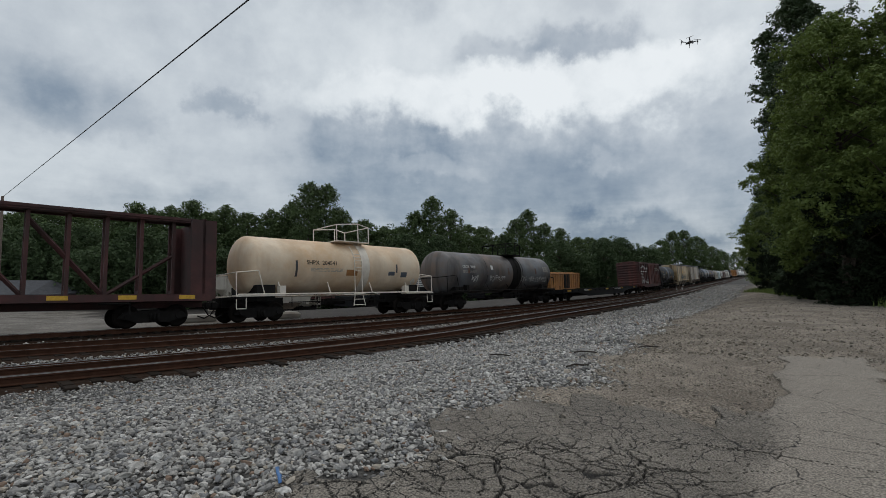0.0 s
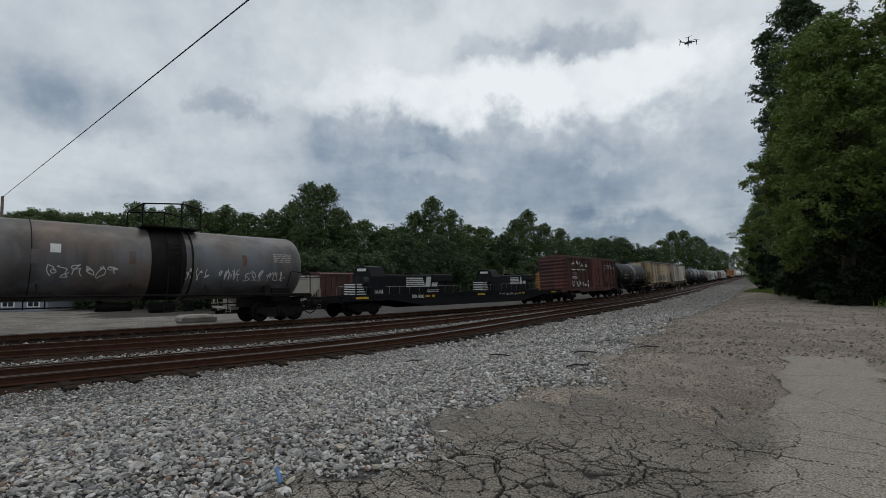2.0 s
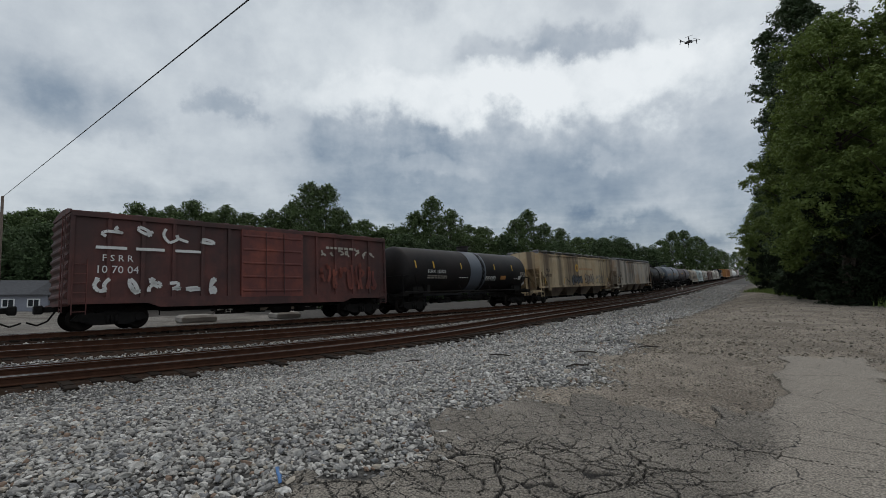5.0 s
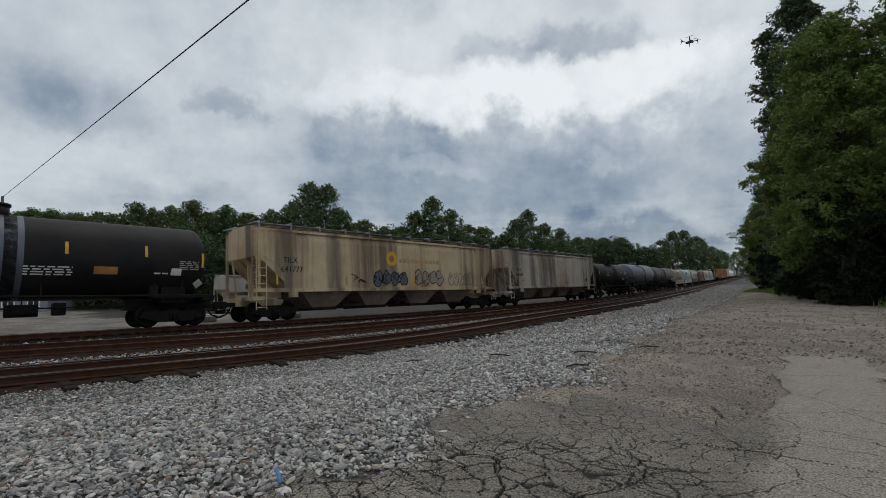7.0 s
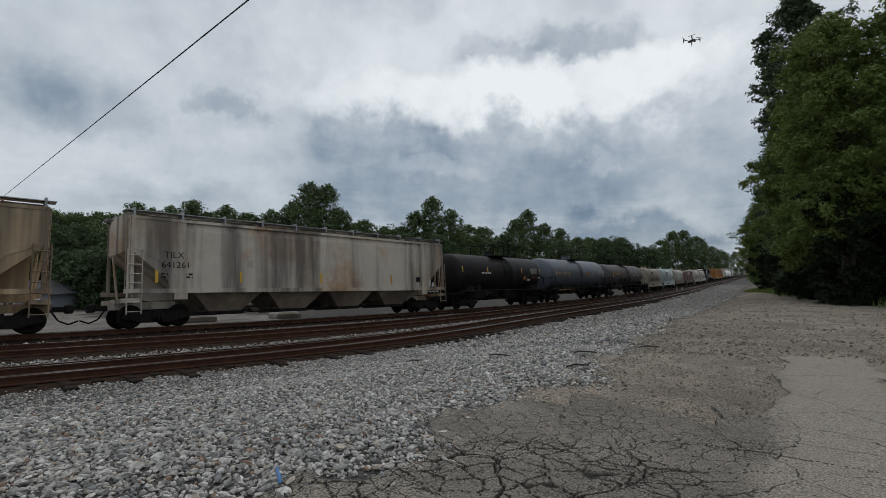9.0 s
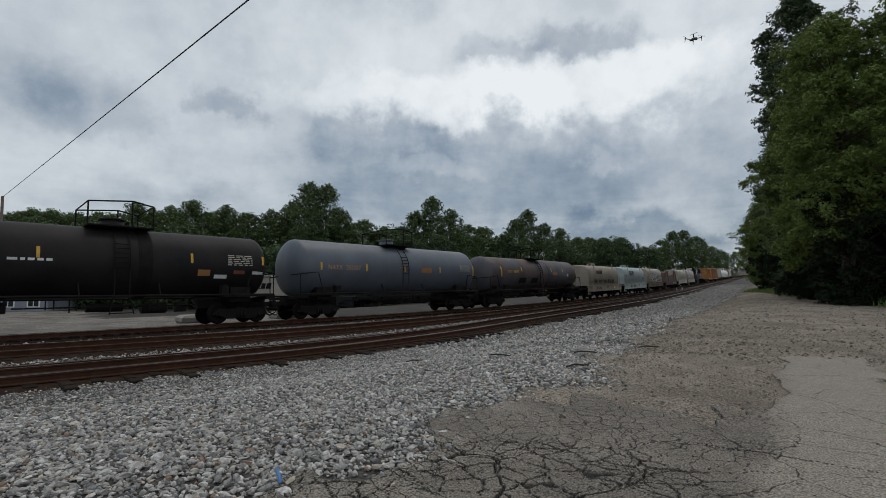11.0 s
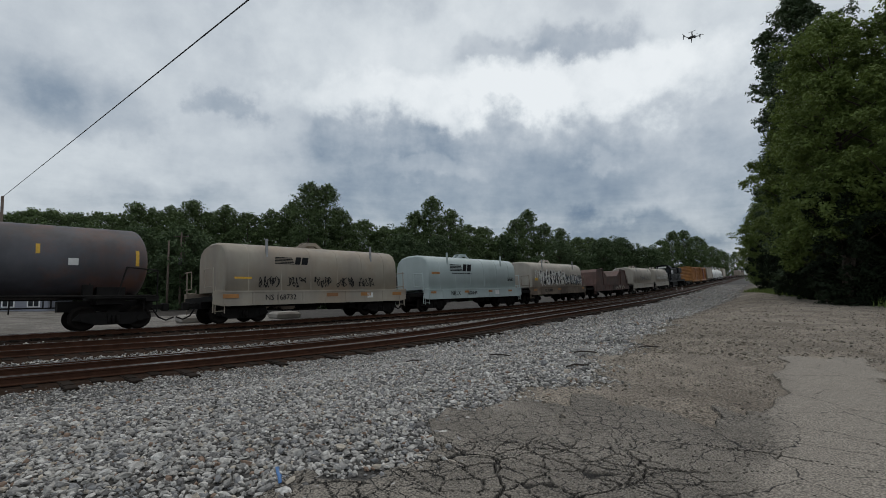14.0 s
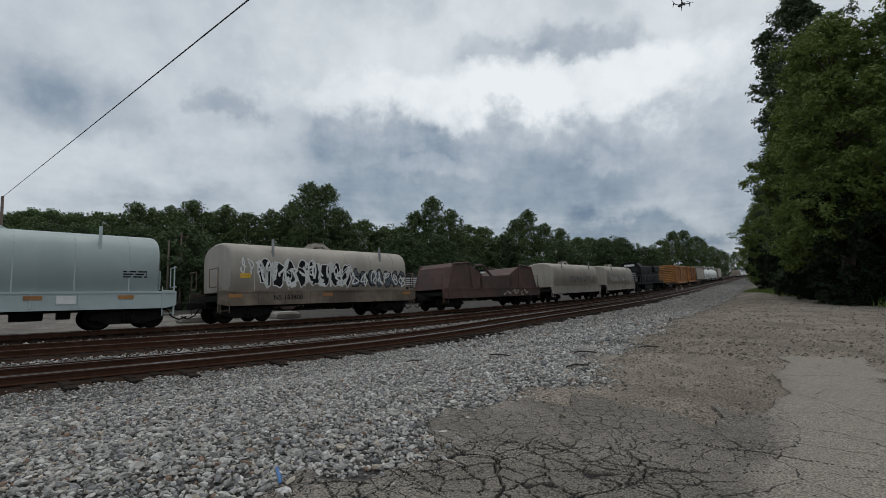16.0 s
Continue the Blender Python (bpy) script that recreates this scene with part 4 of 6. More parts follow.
def centerbeam_car(label, length):
    car = thing("centerbeam_car", label, "lumber flat car", "cars of the freight train")
    L, m = length / 2 - 0.25, M["brown"]
    bm = bmesh.new()
    for x in (-1.45, 1.45):
        box(bm, x - 0.06, x + 0.06, -L, L, 1.02, 1.3)
    box(bm, -1.45, 1.45, -L, L, 1.02, 1.1)
    box(bm, -0.3, 0.3, -L, L, 0.78, 1.02)
    part("deck", finish(bm), m, car)
    bm = bmesh.new()
    box(bm, -0.55, 0.55, -L, L, 4.52, 4.62)
    box(bm, -0.5, -0.42, -L, L, 4.45, 4.64), box(bm, 0.42, 0.5, -L, L, 4.45, 4.64)
    part("top_chord", finish(bm), m, car)
    n = 17
    ys = np.linspace(-L + 1.2, L - 1.2, n)
    for y in ys:
        bm = bmesh.new()
        box(bm, -0.36, 0.36, y - 0.05, y + 0.05, 1.1, 1.5), box(bm, 0.2, 0.32, y - 0.06, y + 0.06, 1.1, 4.5), box(bm, -0.32, -0.2, y - 0.06, y + 0.06, 1.1, 4.5)
        part("post", finish(bm), m, car)
    for i, (a, b) in enumerate(list(zip(ys, ys[2:]))[::2]):
        bm = bmesh.new()
        za, zb = (4.2, 1.3) if i % 4 < 3 else (1.3, 3.0)
        for x in (-0.22, 0.22):
            rod(bm, (x, a, za), (x, b, zb), 0.06, 4)
        part("brace", finish(bm), m, car)
    for k in (-1, 1):
        bm = bmesh.new()
        y = k * (L - 0.35)
        box(bm, -1.45, 1.45, y - 0.06, y + 0.06, 1.1, 4.5)
        box(bm, -1.45, -1.3, y - 0.5, y + 0.5, 1.1, 4.45), box(bm, 1.3, 1.45, y - 0.5, y + 0.5, 1.1, 4.45)
        part("bulkhead", finish(bm), m, car)
    bm = bmesh.new()
    rnd = random.Random(5)
    for i in range(9):
        y = L - 1.0 - i * 2.1
        box(bm, 1.512, 1.52, y - 0.3, y + 0.3, 1.10, 1.26)
    part("reflector_stripe", finish(bm), M["yellow"], car)
    for y in np.linspace(-L + 3, L - 3, 5):
        b = bmesh.new()
        rod(b, (1.45, y, 1.02), (1.45, y, 0.5), 0.03), rod(b, (1.45, y, 0.95), (1.45, y - 1.0, 0.95), 0.03)
        part("winch", finish(b), M["under"], car)
    running_gear(car, length, 2.3)
    return car


def locomotive(label, name="locomotive", group="cars of the freight train", length=20.5, high=4.5):
    car = thing(name, label, "locomotive", group)
    L, b = length / 2, M["black"]
    bm = bmesh.new()
    box(bm, -1.5, 1.5, -L + 0.5, L - 0.5, 1.25, 1.55)
    box(bm, -1.0, 1.0, -3.2, 3.0, 0.45, 1.25, bevel=0.15)
    for k in (-1, 1):
        box(bm, -1.4, 1.4, k * (L - 0.6), k * (L - 0.3), 0.5, 1.55)
    part("frame", finish(bm), b, car)
    bm = bmesh.new()
    box(bm, -0.95, 0.95, -L + 5.2, L - 1.8, 1.55, 3.95, bevel=0.12)
    box(bm, -1.3, 1.3, L - 6.5, L - 2.3, 3.0, 4.05, bevel=0.15)
    for y in np.linspace(-L + 6, L - 3, 12):
        box(bm, 0.95, 0.975, y - 0.4, y + 0.4, 1.75, 3.2)
    part("hood", finish(bm), b, car)
    for y in (L - 3.4, L - 5.4, 0.5):
        f = bmesh.new()
        rod(f, (0, y, 3.95), (0, y, 4.2), 0.6, 18)
        part("fan", finish(f), M["under"], car)
    cab = bmesh.new()
    pts = [(-1.5, 1.55), (-1.5, 3.7), (-1.0, high - 0.15), (0, high), (1.0, high - 0.15), (1.5, 3.7), (1.5, 1.55)]
    loft(cab, [[(x, y, z) for x, z in pts] for y in (-L + 2.9, -L + 5.2)], smooth_faces=False)
    cb = part("cab", finish(cab), b, car)
    for y in (-L + 3.4, -L + 4.5):
        w = bmesh.new()
        box(w, 1.5, 1.515, y - 0.32, y + 0.32, 2.75, 3.45)
        part("window", finish(w), M["glass"], cb)
    w = bmesh.new()
    for x in (-0.75, 0.75):
        box(w, x - 0.4, x + 0.4, -L + 2.885, -L + 2.9, 3.1, 3.65)
    part("windscreen", finish(w), M["glass"], cb)
    w = bmesh.new()
    box(w, -0.7, 0.7, -L + 2.84, -L + 2.9, high - 0.62, high - 0.32)
    part("number_board", finish(w), M["white"], cb)
    nose = bmesh.new()
    prism(nose, [(-L + 1.2, 1.55), (-L + 2.9, 1.55), (-L + 2.9, 3.0), (-L + 1.5, 2.8), (-L + 1.2, 2.6)], -0.9, 0.9)
    part("nose", finish(nose), b, car)
    st = bmesh.new()
    for i in range(5):
        z = 1.7 + i * 0.26
        box(st, -0.88, 0.88, -L + 1.18, -L + 1.2, z, z + 0.12)
        box(st, 0.9, 0.91, -L + 1.4, -L + 2.7 - 0.15 * i, z, z + 0.12)
    part("nose_stripe", finish(st), M["white"], car)
    r = bmesh.new()
    for x in (-1.45, 1.45):
        for y in np.linspace(-L + 0.6, L - 0.6, 12):
            rod(r, (x, y, 1.55), (x, y, 2.55), 0.02, 5)
        rod(r, (x, -L + 0.6, 2.55), (x, L - 0.6, 2.55), 0.02, 5)
    part("handrail", finish(r), M["galv"], car)
    running_gear(car, length, 3.4)
    return car


def maker_mark(car, y, z, w, mat, tank=None, x=1.48):
    """A railway emblem as plain shapes: a sheaf of bars and a block."""
    bm = bmesh.new()
    h = w * 0.2
    for i in range(5):
        z0 = z + h * i / 5
        sheet_on_side(bm, y, y + w * (0.58 - 0.02 * i), z0, z0 + h / 9, x=x + 0.006, tank=tank, n=1)
    for a, b in ((0.60, 0.16), (0.80, 0.19)):
        vs = [bm.verts.new((x + 0.008, y + w * q, zz)) for q, zz in ((a - 0.02, z), (a + b - 0.02, z), (a + b + 0.02, z + h), (a + 0.02, z + h))]
        bm.faces.new(vs)
    return part("emblem", finish(bm), mat, car)


def bubble_letters(car, y0, y1, z0, z1, n, fill, line, seed, x=1.58):
    """A sprayed piece: swollen letter shapes in two colours, not readable."""
    rnd = random.Random(seed)
    w = (y1 - y0) / n
    for name, mat, grow, lift in (("graffiti", line, 0.06, 0.0), ("graffiti", fill, 0.0, 0.004)):
        bm, r2 = bmesh.new(), random.Random(seed)
        for i in range(n):
            cy, cz = y0 + (i + 0.5) * w, (z0 + z1) / 2
            vs, m = [], 14
            for k in range(m):
                a = 2 * math.pi * k / m
                r = 0.62 + 0.42 * r2.random()
                vs.append(bm.verts.new((x + lift + 0.0006 * i, cy + math.cos(a) * (w * 0.56 * r + grow), cz + math.sin(a) * ((z1 - z0) / 2 * r + grow))))
            bm.faces.new(vs)
        part(name, bm, mat, car)
    scrawl(car, y0 + 0.1, y1 - 0.1, z0 + 0.1, z1 - 0.1, line, seed + 1, x=x + 0.004, letters=n, thick=0.045, loops=4)


# ---------------------------------------------------------------- ground
def lot_edge(s):
    """Where the ballast ends and the lot begins, metres across the line."""
    return np.interp(s, [0, 24, 27, 29.5, 41, 60, 110, 300], [20.6, 20.6, 20.3, 19.7, 16.6, 14.5, 12.0, 11.0])


def build_ground():
    def axis(lo, hi, fine_lo, fine_hi, step):
        fine = np.arange(fine_lo, fine_hi, step)
        a, d = [fine_lo], step
        while a[-1] > lo:
            d *= 1.12
            a.append(a[-1] - d)
        b, d = [fine[-1]], step
        while b[-1] < hi:
            d *= 1.12
            b.append(b[-1] + d)
        return np.concatenate([a[:0:-1], fine, b[1:]])

    xs, ys = axis(-2500, 2500, -14, 24, 0.25), axis(-600, 3000, -3, 40, 0.25)
    gx, gy = np.meshgrid(xs, ys)
    s, off = line_coords(gx, gy)
    z = ground_z(s, off)
    nx = len(xs)
    idx = np.arange(gx.size).reshape(gx.shape)
    faces = np.stack([idx[:-1, :-1], idx[:-1, 1:], idx[1:, 1:], idx[1:, :-1]], -1).reshape(-1, 4)
    fs, fo = [a.ravel()[faces].mean(1) for a in (s, off)]
    edge = lot_edge(fs) + 0.25 * np.sin(fs * 2.1) + 0.15 * np.sin(fs * 5.3 + 1)
    mat = np.full(len(faces), 0)                                  # grass
    mat[(fo > -75) & (fo < 12) & (fs > -80) & (fs < 420)] = 1     # yard dirt
    mat[(fo > -60) & (fo < -2.3) & (fs > 37.5 + 1.2 * np.sin(fo * 0.8)) & (fs < 150)] = 4    # dark dirt with painted shade
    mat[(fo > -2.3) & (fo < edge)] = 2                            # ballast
    mat[(fo >= edge) & (fo < edge + 14) & (fs > -40)] = 3         # lot
    z = z + np.where(np.abs(off) > 12, 0.02 * np.sin(gx * 1.3) * np.sin(gy * 1.7), 0)
    v = np.stack([gx, gy, z], -1).reshape(-1, 3)
    g = raw_mesh("ground", v, faces, [M["grass"], M["yard"], M["bed"], M["lot"], M["shaded_dirt"]], None, mat, True)
    tagged(g, "pale yard dirt, grey ballast and worn gravel lot", "ground", kind="structure")


def eased(knots, values, reach=5.0):
    """Values along the line, with the kinks between the knots rounded off."""
    grid = np.arange(-80.0, 400.0, 0.5)
    raw = np.interp(grid, knots, values)
    k = np.exp(-np.linspace(-2, 2, int(8 * reach) + 1) ** 2)
    pad = len(k) // 2
    return grid, np.convolve(np.pad(raw, pad, mode="edge"), k / k.sum(), "valid")


B_LINE = eased([-40, 24, 28, 32, 38, 46, 58, 78, 110, 140], [4.2, 4.4, 5.05, 5.3, 5.15, 4.4, 3.3, 2.1, 1.0, 0.3])
C_LINE = eased([-40, 23, 28, 31.5, 34, 38, 43, 50, 64, 94, 136, 300], [8.7, 8.9, 9.45, 9.65, 9.5, 8.95, 8.05, 7.1, 6.05, 5.05, 4.65, 4.4])


def b_off(s):
    """The middle track, which runs into the main line at a turnout."""
    return np.interp(s, *B_LINE)


def c_off(s):
    return np.interp(s, *C_LINE)


def rail_strip(name, off_of, s0, s1, parent, cant_dz=0.0, gauge=0.0):
    """A T-section rail along the line."""
    prof = [(-0.036, 0.0), (0.036, 0.0), (0.036, -0.035), (0.012, -0.05), (0.010, -0.13), (0.07, -0.155), (0.07, -0.172), (-0.07, -0.172), (-0.07, -0.155), (-0.010, -0.13), (-0.012, -0.05), (-0.036, -0.035)]
    ss = np.concatenate([np.arange(s0, 130, 1.0), np.arange(130, s1, 8.0)])
    v = []
    for s in ss:
        o = off_of(s) + gauge
        h = heading(s)
        x, y = on_line(s, o)
        for a, b in prof:
            v.append((x + a * math.cos(h), y + a * math.sin(h), rail_z(s) + b + cant_dz))
    k, n = len(prof), len(ss)
    i, j = np.meshgrid(np.arange(n - 1), np.arange(k), indexing="ij")
    f = np.stack([i * k + j, i * k + (j + 1) % k, (i + 1) * k + (j + 1) % k, (i + 1) * k + j], -1).reshape(-1, 4)
    mi = np.where(j.reshape(-1) == 0, 1, 0)
    return raw_mesh(name, v, f, [M["rail"], M["rail_top"]], parent, mi)


def tie_mesh():
    bm = bmesh.new()
    box(bm, -1.3, 1.3, -0.115, 0.115, -0.17, 0.0, bevel=0.015)
    for x in (-0.76, 0.76):
        box(bm, x - 0.18, x + 0.18, -0.09, 0.09, 0.0, 0.012)
    return finish(bm)


def build_track(label, off_of, s0, s1, cant=0.0, base=0.0, tie_range=(10, 120), push=0.0):
    t = thing("railway_track", label, "railway track", "tracks of the line", "structure")
    rise = 1.44 * math.sin(radians(cant))
    rail_strip("rail", off_of, s0, s1, t, base, 0.735)
    rail_strip("rail", off_of, s0, s1, t, base - rise, -0.735)
    me = shared("tie", tie_mesh, [M["tie"]])
    rnd = random.Random(len(label))
    for s in np.arange(tie_range[0], tie_range[1], 0.53):
        o = new("tie", me)
        o.parent = t
        o.matrix_basis = line_pose(s, off_of(s) + rnd.uniform(-0.06, 0.06) + (push * rnd.uniform(0.6, 1.0) if rnd.random() < 0.5 else -0.12), base - 0.172 - rise / 2 + rnd.uniform(-0.006, 0.004)) @ pose(0, 0, 0, 0, -cant, rnd.uniform(-1.5, 1.5))
    return t


def stones(name, n, region, size, seed, lift=0.0, mats=None, label="grey crushed-stone ballast", lite=False):
    """Loose crushed stone: irregular lumps, one mesh."""
    rng = np.random.default_rng(seed)
    x, y, s, off, z = region(rng, n)
    n = len(x)
    z = z + np.where((np.abs(off) > 12) & (size > 0.012), 0.02 * np.sin(x * 1.3) * np.sin(y * 1.7), 0)
    t = (1 + 5 ** 0.5) / 2
    base = np.array([(-1, t, 0), (1, t, 0), (-1, -t, 0), (1, -t, 0), (0, -1, t), (0, 1, t), (0, -1, -t), (0, 1, -t), (t, 0, -1), (t, 0, 1), (-t, 0, -1), (-t, 0, 1)]) / 1.9
    tri = np.array([(0, 11, 5), (0, 5, 1), (0, 1, 7), (0, 7, 10), (0, 10, 11), (1, 5, 9), (5, 11, 4), (11, 10, 2), (10, 7, 6), (7, 1, 8), (3, 9, 4), (3, 4, 2), (3, 2, 6), (3, 6, 8), (3, 8, 9), (4, 9, 5), (2, 4, 11), (6, 2, 10), (8, 6, 7), (9, 8, 1)])
    if lite:
        base = np.array([(1, 0, 0), (0, 1, 0), (-1, 0, 0), (0, -1, 0), (0.1, 0, 1), (0, 0.1, -1.0)])
        tri = np.array([(0, 1, 4), (1, 2, 4), (2, 3, 4), (3, 0, 4), (1, 0, 5), (2, 1, 5), (3, 2, 5), (0, 3, 5)])
    k = len(base)
    shapes = base[None] * rng.uniform(0.6, 1.2, (40, k, 1)) * rng.uniform(0.8, 1.15, (40, k, 3)) * rng.uniform(0.65, 1.2, (40, 1, 3))
    shapes *= (1.3, 0.92, 0.72)
    a = rng.uniform(0, 2 * np.pi, n)
    r = size * rng.lognormal(0, 0.28, n)
    p = shapes[rng.integers(0, 40, n)] * r[:, None, None]
    tilt = rng.normal(0, 0.8, n)
    ct, st = np.cos(tilt)[:, None], np.sin(tilt)[:, None]
    p = np.stack([p[:, :, 0], p[:, :, 1] * ct - p[:, :, 2] * st, p[:, :, 1] * st + p[:, :, 2] * ct], -1)
    c, q = np.cos(a)[:, None], np.sin(a)[:, None]
    v = np.stack([p[:, :, 0] * c - p[:, :, 1] * q + x[:, None], p[:, :, 0] * q + p[:, :, 1] * c + y[:, None], p[:, :, 2] + (z + lift + rng.uniform(-0.1, 0.9, n) * r)[:, None]], -1).reshape(-1, 3)
    f = (tri[None] + (np.arange(n) * k)[:, None, None]).reshape(-1, 3)
    return tagged(raw_mesh(name, v, f, mats or M["stone"]), label, "gravel", kind="stuff")


def slope_region(s0, s1, power=1.0, share=1.0, skip=0.0):
    def pick(rng, n):
        s = s0 + (s1 - s0) * rng.random(n) ** power
        top = lot_edge(s) + 0.25 * np.sin(s * 2.1) + 0.15 * np.sin(s * 5.3 + 1) + 0.15 * rng.standard_normal(n)
        o_lo = c_off(s) + 1.05 + 0.55 * smooth((s - 26) / 8) - 0.5 * smooth((s - 65) / 30)
        off = top - (top - o_lo) * (skip + (share - skip) * rng.random(n))
        x, y = on_line(s, off)
        return x, y, s, off, ground_z(s, off)
    return pick


def strip_region(s0, s1, centre, half, dz):
    def pick(rng, n):
        s = s0 + (s1 - s0) * rng.random(n)
        off = centre(s) + half * (2 * rng.random(n) - 1)
        x, y = on_line(s, off)
        return x, y, s, off, rail_z(s) + dz
    return pick


def crack_lot():
    """The broken asphalt and the smoother patch beside it, with real cracks."""
    x0, x1, y0, y1 = -1.6, 6.6, 1.6, 8.2
    xs = np.arange(x0, x1, 0.0095)
    ys = [y0]
    while ys[-1] < y1:
        ys.append(ys[-1] + (max(0.007, 0.0014 * ys[-1] ** 2) if ys[-1] < 3.5 else 0.04))
    ys = np.concatenate([np.arange(-3.0, y0 - 0.03, 0.06), ys])
    y0 = ys[0]
    gx, gy = np.meshgrid(xs, ys)
    s, off = line_coords(gx, gy)
    z = ground_z(s, off) + 0.02 * np.sin(gx * 1.3) * np.sin(gy * 1.7)
    rng = np.random.default_rng(4)

    def wob(f, p):
        return 0.03 * np.sin(gx * f + p) * np.cos(gy * f * 1.13 + 2 * p) + 0.018 * np.sin(gx * f * 2.7 + p) * np.cos(gy * f * 3.1 - p) + 0.007 * np.sin(gx * f * 9 + p) * np.cos(gy * f * 11 - p)

    px, py = gx + wob(5.1, 0.4), gy + wob(4.7, 1.9)
    depth = np.zeros(gx.shape)
    left = -0.17 + 0.72 * gy + 0.07 * np.sin(gy * 4.3) + 0.03 * np.sin(gy * 9 + gx * 3)
    patch = smooth((gx - left) / 0.3 + 0.5)
    patch_sharp = gx > left
    for cell, width, amount, only in ((0.62, 0.0066, 0.022, 2), (0.17, 0.0044, 0.016, 0)):
        gi, gj = np.meshgrid(np.arange(x0 - 1, x1 + 1, cell), np.arange(y0 - 1, y1 + 1, cell))
        pts = np.stack([gi, gj], -1).reshape(-1, 2) + rng.uniform(0, cell, (gi.size, 2))
        d1, d2 = np.full(gx.shape, 9.0), np.full(gx.shape, 9.0)
        for qx, qy in pts:
            a, b = np.searchsorted(xs, (qx - cell * 2, qx + cell * 2))
            c, e = np.searchsorted(ys, (qy - cell * 2, qy + cell * 2))
            if a == b or c == e:
                continue
            sl = (slice(c, e), slice(a, b))
            d = np.hypot(px[sl] - qx, py[sl] - qy)
            m1, m2 = d1[sl], d2[sl]
            d2[sl] = np.where(d < m1, m1, np.minimum(m2, d))
            d1[sl] = np.minimum(m1, d)
        gap = d2 - d1
        wear = np.clip(0.55 + 0.5 * np.sin(gx * 1.7 + 1.0) * np.cos(gy * 2.3) + 0.35 * np.sin(gx * 6 + gy * 5), 0.15, 1.2)
        keep = 1.0 if only == 2 else 1 - patch
        if only == 2:
            wear = wear * np.where(patch > 0.5, 0.6, 1.0)
        depth = np.maximum(depth, amount * np.clip(1.25 - gap / (1.6 * width * wear), 0, 1) * keep * smooth((3.4 - gy) / 0.5))
    rough = rng.standard_normal(gx.shape)
    lumps = 0.006 * np.sin(gx * 3.1) * np.sin(gy * 2.7 + 1) + 0.0016 * rough * (1 - 0.8 * patch)
    z = z + 0.026 - depth + lumps
    b = lot_edge(s) + 0.25 * np.sin(s * 2.1) + 0.15 * np.sin(s * 5.3 + 1)
    ragged = 0.10 * np.sin(gx * 6.1 + gy * 1.5) + 0.06 * np.sin(gx * 13.0 - gy * 2) + 0.03 * np.sin(gx * 29)
    inside = (off > b + ragged) & ((gy < 4.0 + 0.25 * np.sin(gx * 2.2) + 2 * ragged) | (patch_sharp & (gx < 1.1 + 0.7 * gy + ragged) & (gy < 6.9 + ragged)))
    z = np.where(inside, z, z - 0.05)
    idx = np.arange(gx.size).reshape(gx.shape)
    faces = np.stack([idx[:-1, :-1], idx[:-1, 1:], idx[1:, 1:], idx[1:, :-1]], -1).reshape(-1, 4)
    faces = faces[inside.ravel()[faces].any(1)]
    used = np.unique(faces)
    remap = np.zeros(gx.size, int)
    remap[used] = np.arange(len(used))
    v = np.stack([gx, gy, z], -1).reshape(-1, 3)[used]
    p = raw_mesh("pavement", v, remap[faces], M["asphalt"])
    for nm, field in (("crack", np.clip(depth / 0.011, 0, 1)), ("patch", patch)):
        at = p.data.attributes.new(nm, "FLOAT", "POINT")
        at.data.foreach_set("value", field.ravel()[used].astype(np.float32))
    tagged(p, "old grey asphalt broken by a web of cracks", "pavement", kind="structure")


build_ground()
A_OFF = lambda s: 0.0 * s
build_track("rusty main track under the freight train", A_OFF, -40, 900, CANT)
build_track("rusty middle track with dark timber ties", b_off, -40, 128)
near_track = build_track("rusty near track with dark timber ties in ballast", c_off, -40, 300, push=0.7)
rail_strip("guard_rail", c_off, -20, 62, near_track, -0.012, 0.735 - 0.19)
rail_strip("guard_rail", lambda s: c_off(s) - 0.9 * smooth((s - 30) / 40), -20, 85, near_track, -0.012, -0.735 + 0.22)
for nm, of, a in (("track_bed", A_OFF, -0.20), ("track_bed", b_off, -0.19), ("track_bed", c_off, -0.195)):
    ss = np.arange(-40, 130 if of is b_off else 400, 1.0)
    v, f = [], []
    lo, hi = (-1.75, 1.9) if of is A_OFF else (-2.9, 2.05) if of is b_off else (-2.1, 1.5)
    prof = [(lo, -0.30), (lo + 0.4, a), (hi - 0.35, a), (hi, -0.30)]
    for s in ss:
        for o, dz in prof:
            x, y = on_line(s, of(s) + o)
            v.append((x, y, rail_z(s) + dz - (0.06 if of is A_OFF and o < 0 else 0)))
    k = len(prof)
    for i in range(len(ss) - 1):
        for j in range(k - 1):
            f.append((i * k + j, i * k + j + 1, (i + 1) * k + j + 1, (i + 1) * k + j))
    tagged(raw_mesh(nm, v, f, M["tread"]), "dark rusty dirt between the rails", "track bed", kind="structure")
crack_lot()


